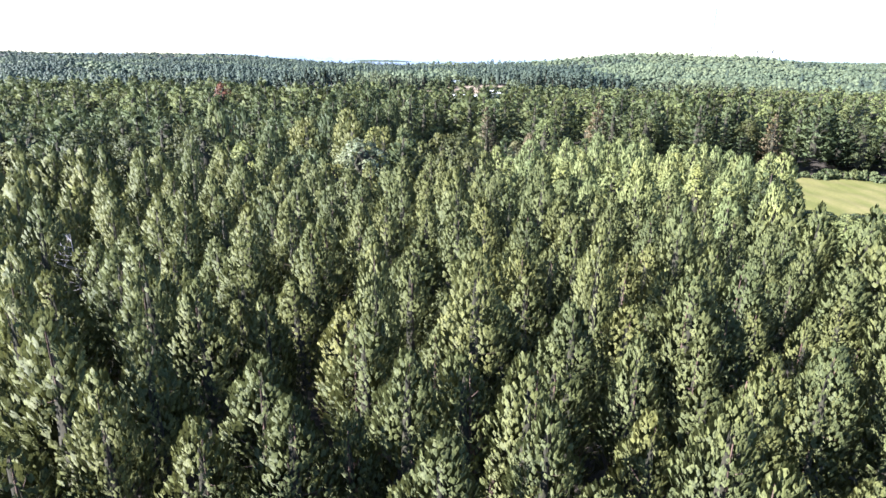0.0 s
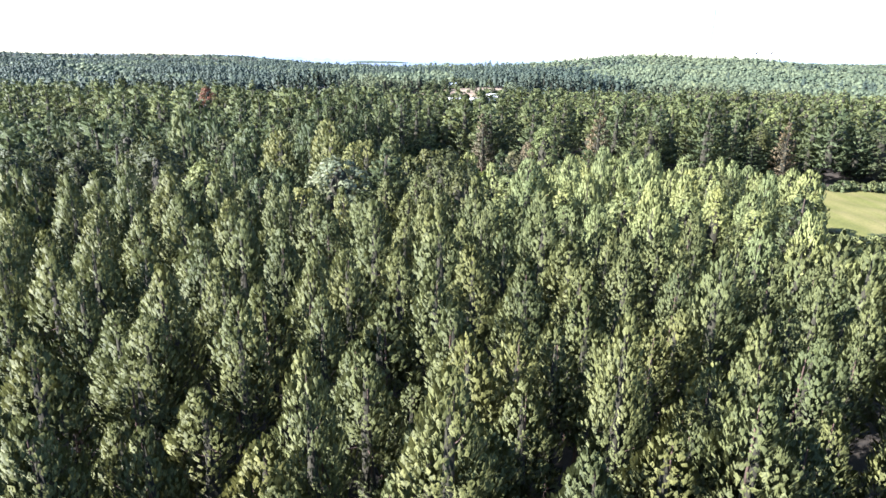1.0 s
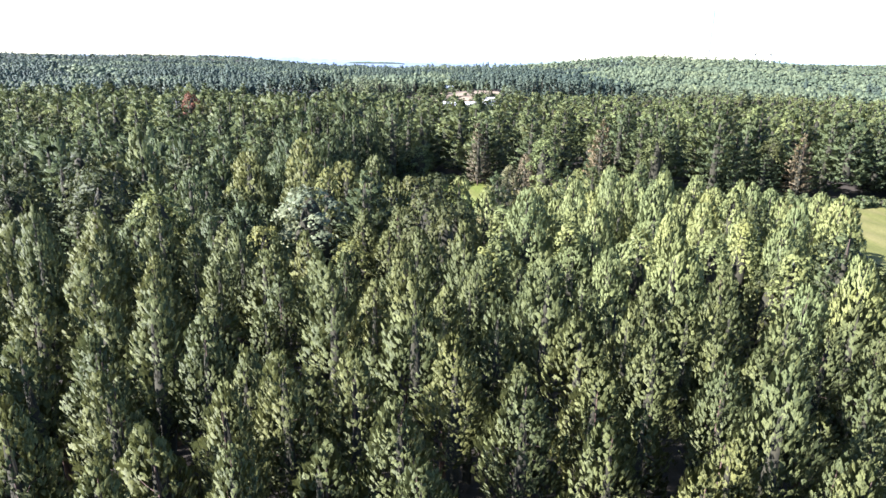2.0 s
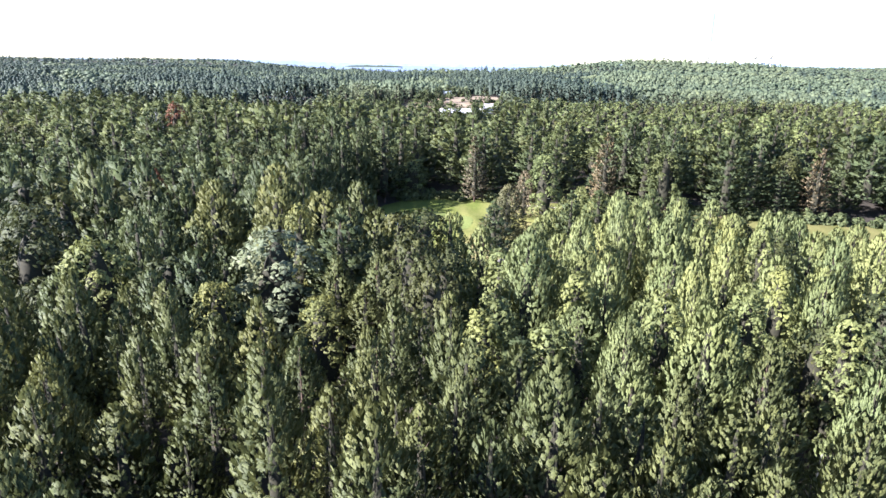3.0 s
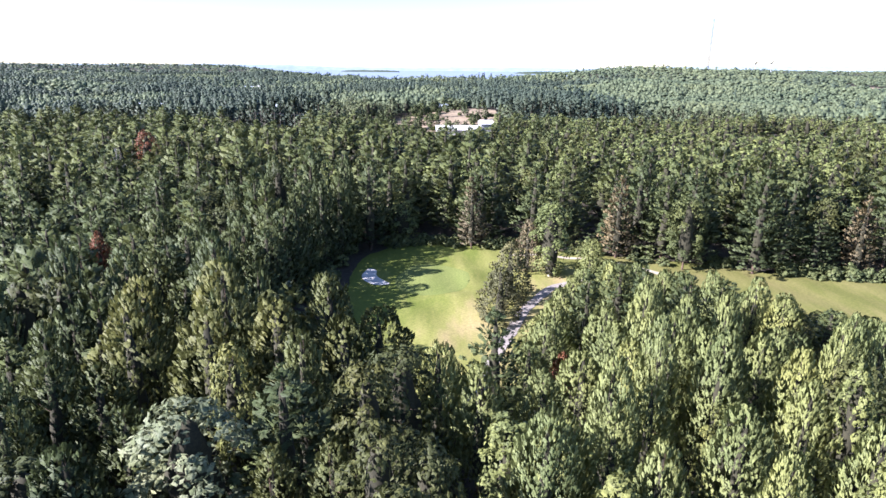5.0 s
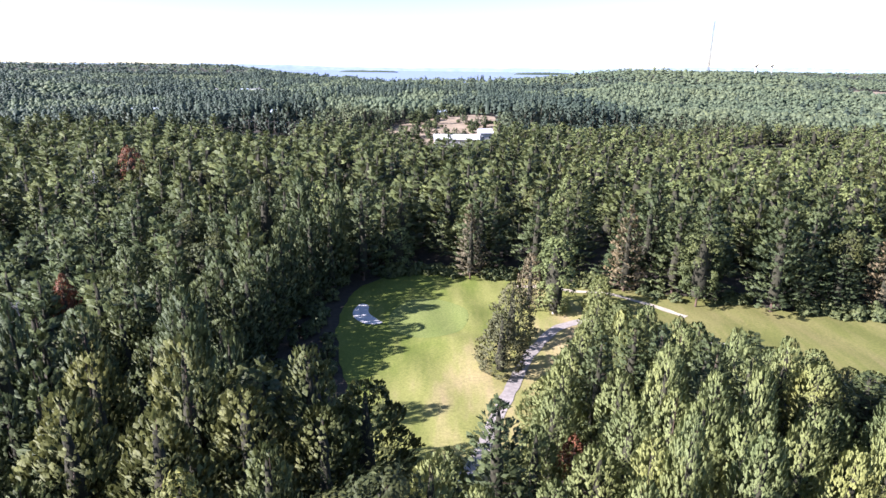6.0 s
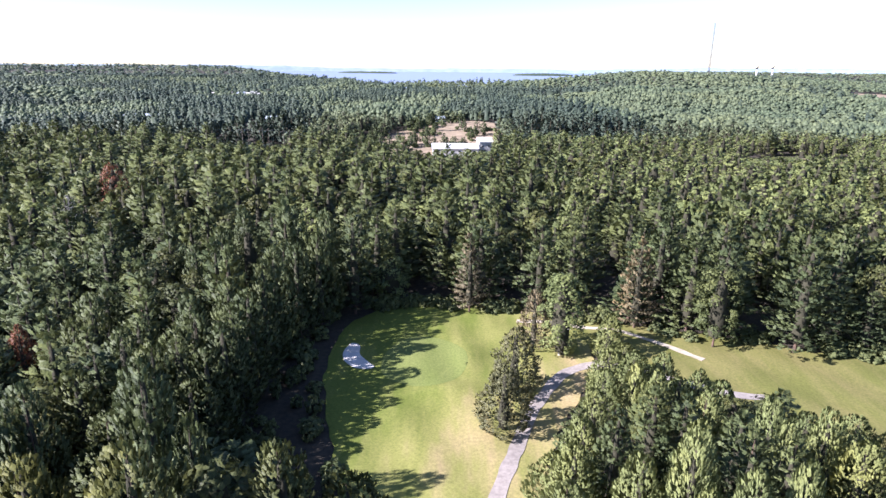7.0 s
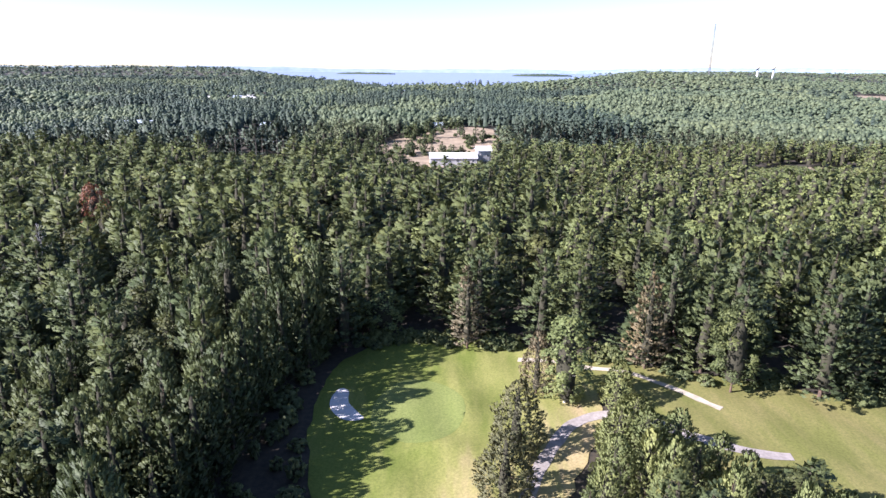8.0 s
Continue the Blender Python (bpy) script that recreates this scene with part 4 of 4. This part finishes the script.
def house(name, x, y, turn, length, depth, eave, ridge, wall, roof, label, windows=3, base=None):
    root = new(name)
    z = float(height(x, y)) if base is None else base
    root.matrix_basis = Matrix.Translation((x, y, z)) @ Matrix.Rotation(radians(turn), 4, "Z")
    bm_ = bmesh.new()
    prof = [(-depth / 2, -1.0), (depth / 2, -1.0), (depth / 2, eave), (0, ridge - 0.02), (-depth / 2, eave)]
    a = [bm_.verts.new((-length / 2, yy, zz)) for yy, zz in prof]
    b = [bm_.verts.new((length / 2, yy, zz)) for yy, zz in prof]
    for i in range(5):
        bm_.faces.new((a[i], a[(i + 1) % 5], b[(i + 1) % 5], b[i]))
    bm_.faces.new(a), bm_.faces.new(b)
    part("wall", bm_, wall, root)
    part("roof", gable(length, depth, eave + 0.02, ridge + 0.02), roof, root)
    for i in range(windows):
        cx = -length / 2 + length * (i + 0.5) / windows
        w = part("window", block(cx - 0.9, cx + 0.9, -depth / 2 - 0.08, -depth / 2 - 0.01, eave * 0.45, eave * 0.45 + 1.3), WHITE_METAL, root)
        part("pane", block(cx - 0.75, cx + 0.75, -depth / 2 - 0.11, -depth / 2 - 0.085, eave * 0.45 + 0.15, eave * 0.45 + 1.15), DARK_GLASS, w)
    part("door", block(length / 2 - 2.2, length / 2 - 1.2, -depth / 2 - 0.07, -depth / 2 - 0.01, 0.0, 2.1), GREY_WALL, root)
    return tagged(root, label, "building")


house("warehouse", 12.5, 492, 2, 30, 20, 4.0, 6.2, GREY_WALL, ROOF_METAL, "long low warehouse with a bright pale metal roof", 6, 4.5)
house("shed", 33, 504, 8, 9, 10, 6.0, 8.5, GREY_WALL, ROOF_METAL, "taller white-roofed shed beside the warehouse", 2, 5.0)
house("small_house", 1.0, 641, 5, 8, 6, 3.2, 5.2, WHITE_METAL, BLUE_ROOF, "small white house above the sandy slope", 2)
house("hall", -305, 705, 8, 24, 12, 5.0, 7.5, GREY_WALL, BLUE_ROOF, "pale-roofed hall among the trees", 5)
house("hall", -280, 699, 8, 14, 10, 5.0, 7.5, GREY_WALL, BLUE_ROOF, "grey-roofed annex among the trees", 3)
for hx, hy, hl in ((-372, 1180, 16), (-345, 1150, 14), (-318, 1120, 18), (-296, 1090, 12), (-330, 1175, 12), (-275, 1105, 14), (-388, 1135, 12)):
    house("house", hx, hy, (hx * 7) % 40 - 20, hl, 9, 4.5, 7.5, GREY_WALL, BLUE_ROOF if hx % 2 else GREY_WALL, "far pale-roofed house between trees", 3)
house("house", -157, 664, 0, 10, 8, 3.5, 5.5, GREY_WALL, BLUE_ROOF, "white house at the end of the road", 2)
patch("road", ribbon(smooth_line([(-158, 540), (-161, 600), (-163, 660), (-168, 760)]), 7.0), 0.4, ASPHALT, "shaded asphalt road between the trees", "road", 8.0)
patch("dry_field", ragged(FIELD, 6, 0.03), 1.0, DIRT, "pale dry field on the wooded hill", "field", 15.0)
patch("dry_clearing", ragged(smooth_ring([(214, 448), (240, 440), (268, 452), (272, 476), (246, 484), (218, 474)]), 3, 0.1), 0.4, DIRT, "dry brushy clearing among aspens", "clearing", 5.0)


def lattice_mast(x, y, top, wide):
    root = new("radio_mast")
    z0 = float(height(x, y))
    root.matrix_basis = Matrix.Translation((x, y, z0))
    H = top - z0
    corners = [(wide * math.cos(a), wide * math.sin(a)) for a in (0.5, 0.5 + 2.094, 0.5 + 4.189)]
    for cx, cy in corners:
        v, f = taper_tube([(cx, cy, -1), (cx * 0.8, cy * 0.8, H * 0.97)], [0.62, 0.5], 5)
        ob = new("leg", mesh_of("leg", v, f, [GALVANISED]))
        ob.parent = root
    pieces = []
    n = 34
    for i in range(n):
        za, zb = H * 0.97 * i / n, H * 0.97 * (i + 1) / n
        for j in range(3):
            a, b = corners[j], corners[(j + 1) % 3]
            sa, sb = 1 - 0.2 * i / n, 1 - 0.2 * (i + 1) / n
            pieces.append(taper_tube([(a[0] * sa, a[1] * sa, za), (b[0] * sb, b[1] * sb, zb)], [0.25, 0.25], 3))
    v, f = joined(pieces)
    ob = new("lacing", mesh_of("lacing", v, f, [GALVANISED]))
    ob.parent = root
    v, f = taper_tube([(0, 0, H * 0.96), (0, 0, H)], [0.6, 0.2], 6)
    ob = new("antenna", mesh_of("antenna", v, f, [WHITE_METAL]))
    ob.parent = root
    return tagged(root, "tall thin lattice radio mast on the wooded hill", "radio mast")


lattice_mast(616, 1536, 162.0, 2.0)


def dish(x, y, z0, top):
    root = new("satellite_dish")
    root.matrix_basis = Matrix.Translation((x, y, z0))
    H = top - z0
    v, f = taper_tube([(0, 0, -8), (0, 0, H * 0.3), (0, 0, H * 0.62)], [2.4, 2.2, 1.7], 12)
    ob = new("pedestal", mesh_of("pedestal", v, f, [WHITE_METAL], smooth=True))
    ob.parent = root
    v, f = [], []
    rows, cols = 5, 18
    for i in range(rows + 1):
        r = 6.5 * i / rows
        for j in range(cols):
            a = 2 * math.pi * j / cols
            v.append((r * math.cos(a), r * math.sin(a), 0.045 * r * r))
    for i in range(rows):
        for j in range(cols):
            a, b = i * cols + j, i * cols + (j + 1) % cols
            f.append((a, b, b + cols, a + cols))
    me_ = mesh_of("reflector", v, f, [GALVANISED], smooth=True)
    ob = new("reflector", me_)
    ob.parent = root
    ob.matrix_basis = Matrix.Translation((1.0, 0, H * 0.64)) @ Matrix.Rotation(radians(-38), 4, "Y") @ Matrix.Rotation(radians(-20), 4, "X")
    thick = ob.modifiers.new("thickness", "SOLIDIFY")
    thick.thickness = 0.25
    v, f = taper_tube([(0, 0, 0), (0, 0, 4.0)], [0.15, 0.1], 5)
    feed = new("feed", mesh_of("feed", v, f, [GALVANISED]))
    feed.parent = ob
    return tagged(root, "satellite dish on a white pedestal above the woods", "satellite dish", "dishes on the hill")


dish(749.7, 1582, 48, 67)
dish(787.5, 1582, 47, 69)


def power_pole(x, y, tall, turn):
    root = new("power_pole")
    root.matrix_basis = Matrix.Translation((x, y, float(height(x, y)))) @ Matrix.Rotation(radians(turn), 4, "Z")
    for px in (-2.0, 2.0):
        v, f = taper_tube([(px, 0, -1), (px, 0, tall)], [0.24, 0.17], 7)
        ob = new("post", mesh_of("post", v, f, [POLE_WOOD], smooth=True))
        ob.parent = root
    part("crossarm", block(-4.5, 4.5, -0.15, 0.15, tall - 1.6, tall - 1.2, 0.03), POLE_WOOD, root)
    for px in (-4.2, 0, 4.2):
        part("insulator", block(px - 0.1, px + 0.1, -0.1, 0.1, tall - 2.4, tall - 1.61), WHITE_METAL, root)
    return tagged(root, "wooden double power pole in a clearing", "power pole", "power poles")


for ux, uy in ((-134, 512), (-118, 506), (-102, 500)):
    power_pole(ux, uy, 15, 15)


def bare_tree(x, y, top, seed, label):
    root = new("bare_tree")
    z0 = float(height(x, y))
    H = top - z0
    r = np.random.default_rng(seed)
    root.matrix_basis = Matrix.Translation((x, y, z0))
    v, f = taper_tube([(0, 0, -0.3), (0.1, 0.05, H * 0.5), (0.0, 0.1, H)], [0.22, 0.15, 0.03], 6)
    ob = new("trunk", mesh_of("trunk", v, f, [GREY_WOOD], smooth=True))
    ob.parent = root
    pieces = []
    for i in range(46):
        u = r.uniform(0.35, 0.97)
        a, ln = r.uniform(0, 6.28), (1.05 - u) * H * 0.32 + 0.5
        p0 = np.array([0, 0.05, H * u])
        p1 = p0 + np.array([np.cos(a), np.sin(a), r.uniform(0.2, 0.7)]) * ln
        pieces.append(taper_tube([p0, (p0 + p1) / 2 + [0, 0, -0.05 * ln], p1], [0.07, 0.05, 0.02], 3))
        for k in range(3):
            q = p0 + (p1 - p0) * r.uniform(0.4, 0.95)
            pieces.append(taper_tube([q, q + unit(r.normal(size=3) + [0, 0, 0.5]) * ln * 0.35], [0.035, 0.012], 3))
    v, f = joined(pieces)
    ob = new("crown", mesh_of("crown", v, f, [GREY_WOOD]))
    ob.parent = root
    return tagged(root, label, "tree", "bare trees")


bare_tree(-34.5, 51, 23.5, 1, "bare grey-purple dead tree among pines")
bare_tree(-66, 168, 18.5, 2, "bare grey dead tree at the wood's edge")
bare_tree(-96, 246, 27, 3, "bare greyish dead pine in the forest")


# brush in the sandy yard
brush = np.random.default_rng(21)
yard = np.array([(v[0], v[1]) for v in PIT])
rows = []
for i in range(900):
    x, y = brush.uniform(-85, 55), brush.uniform(455, 650)
    wild = noise.noise(Vector((x / 22.0, y / 30.0, 4.0)))
    if in_ring(np.array([x]), np.array([y]), yard)[0] and wild > 0.12 - 0.35 * float(step(0, -60, x)) and not (-12 < x < 42 and y < 515):
        tree_like = brush.uniform() < 0.35 + 0.5 * float(step(0, -50, x))
        rows.append(("forest_pine" if tree_like else "shrub", x, y, brush.uniform(7, 13) if tree_like else brush.uniform(1.5, 3.5),
                     brush.uniform(2.2, 3.4) if tree_like else brush.uniform(1.2, 2.6), brush.uniform(0, 6.28), int(brush.integers(0, 6)), "far"))
stand("yard_brush", rows, "scattered pines and brush on the sandy yard", "brush")
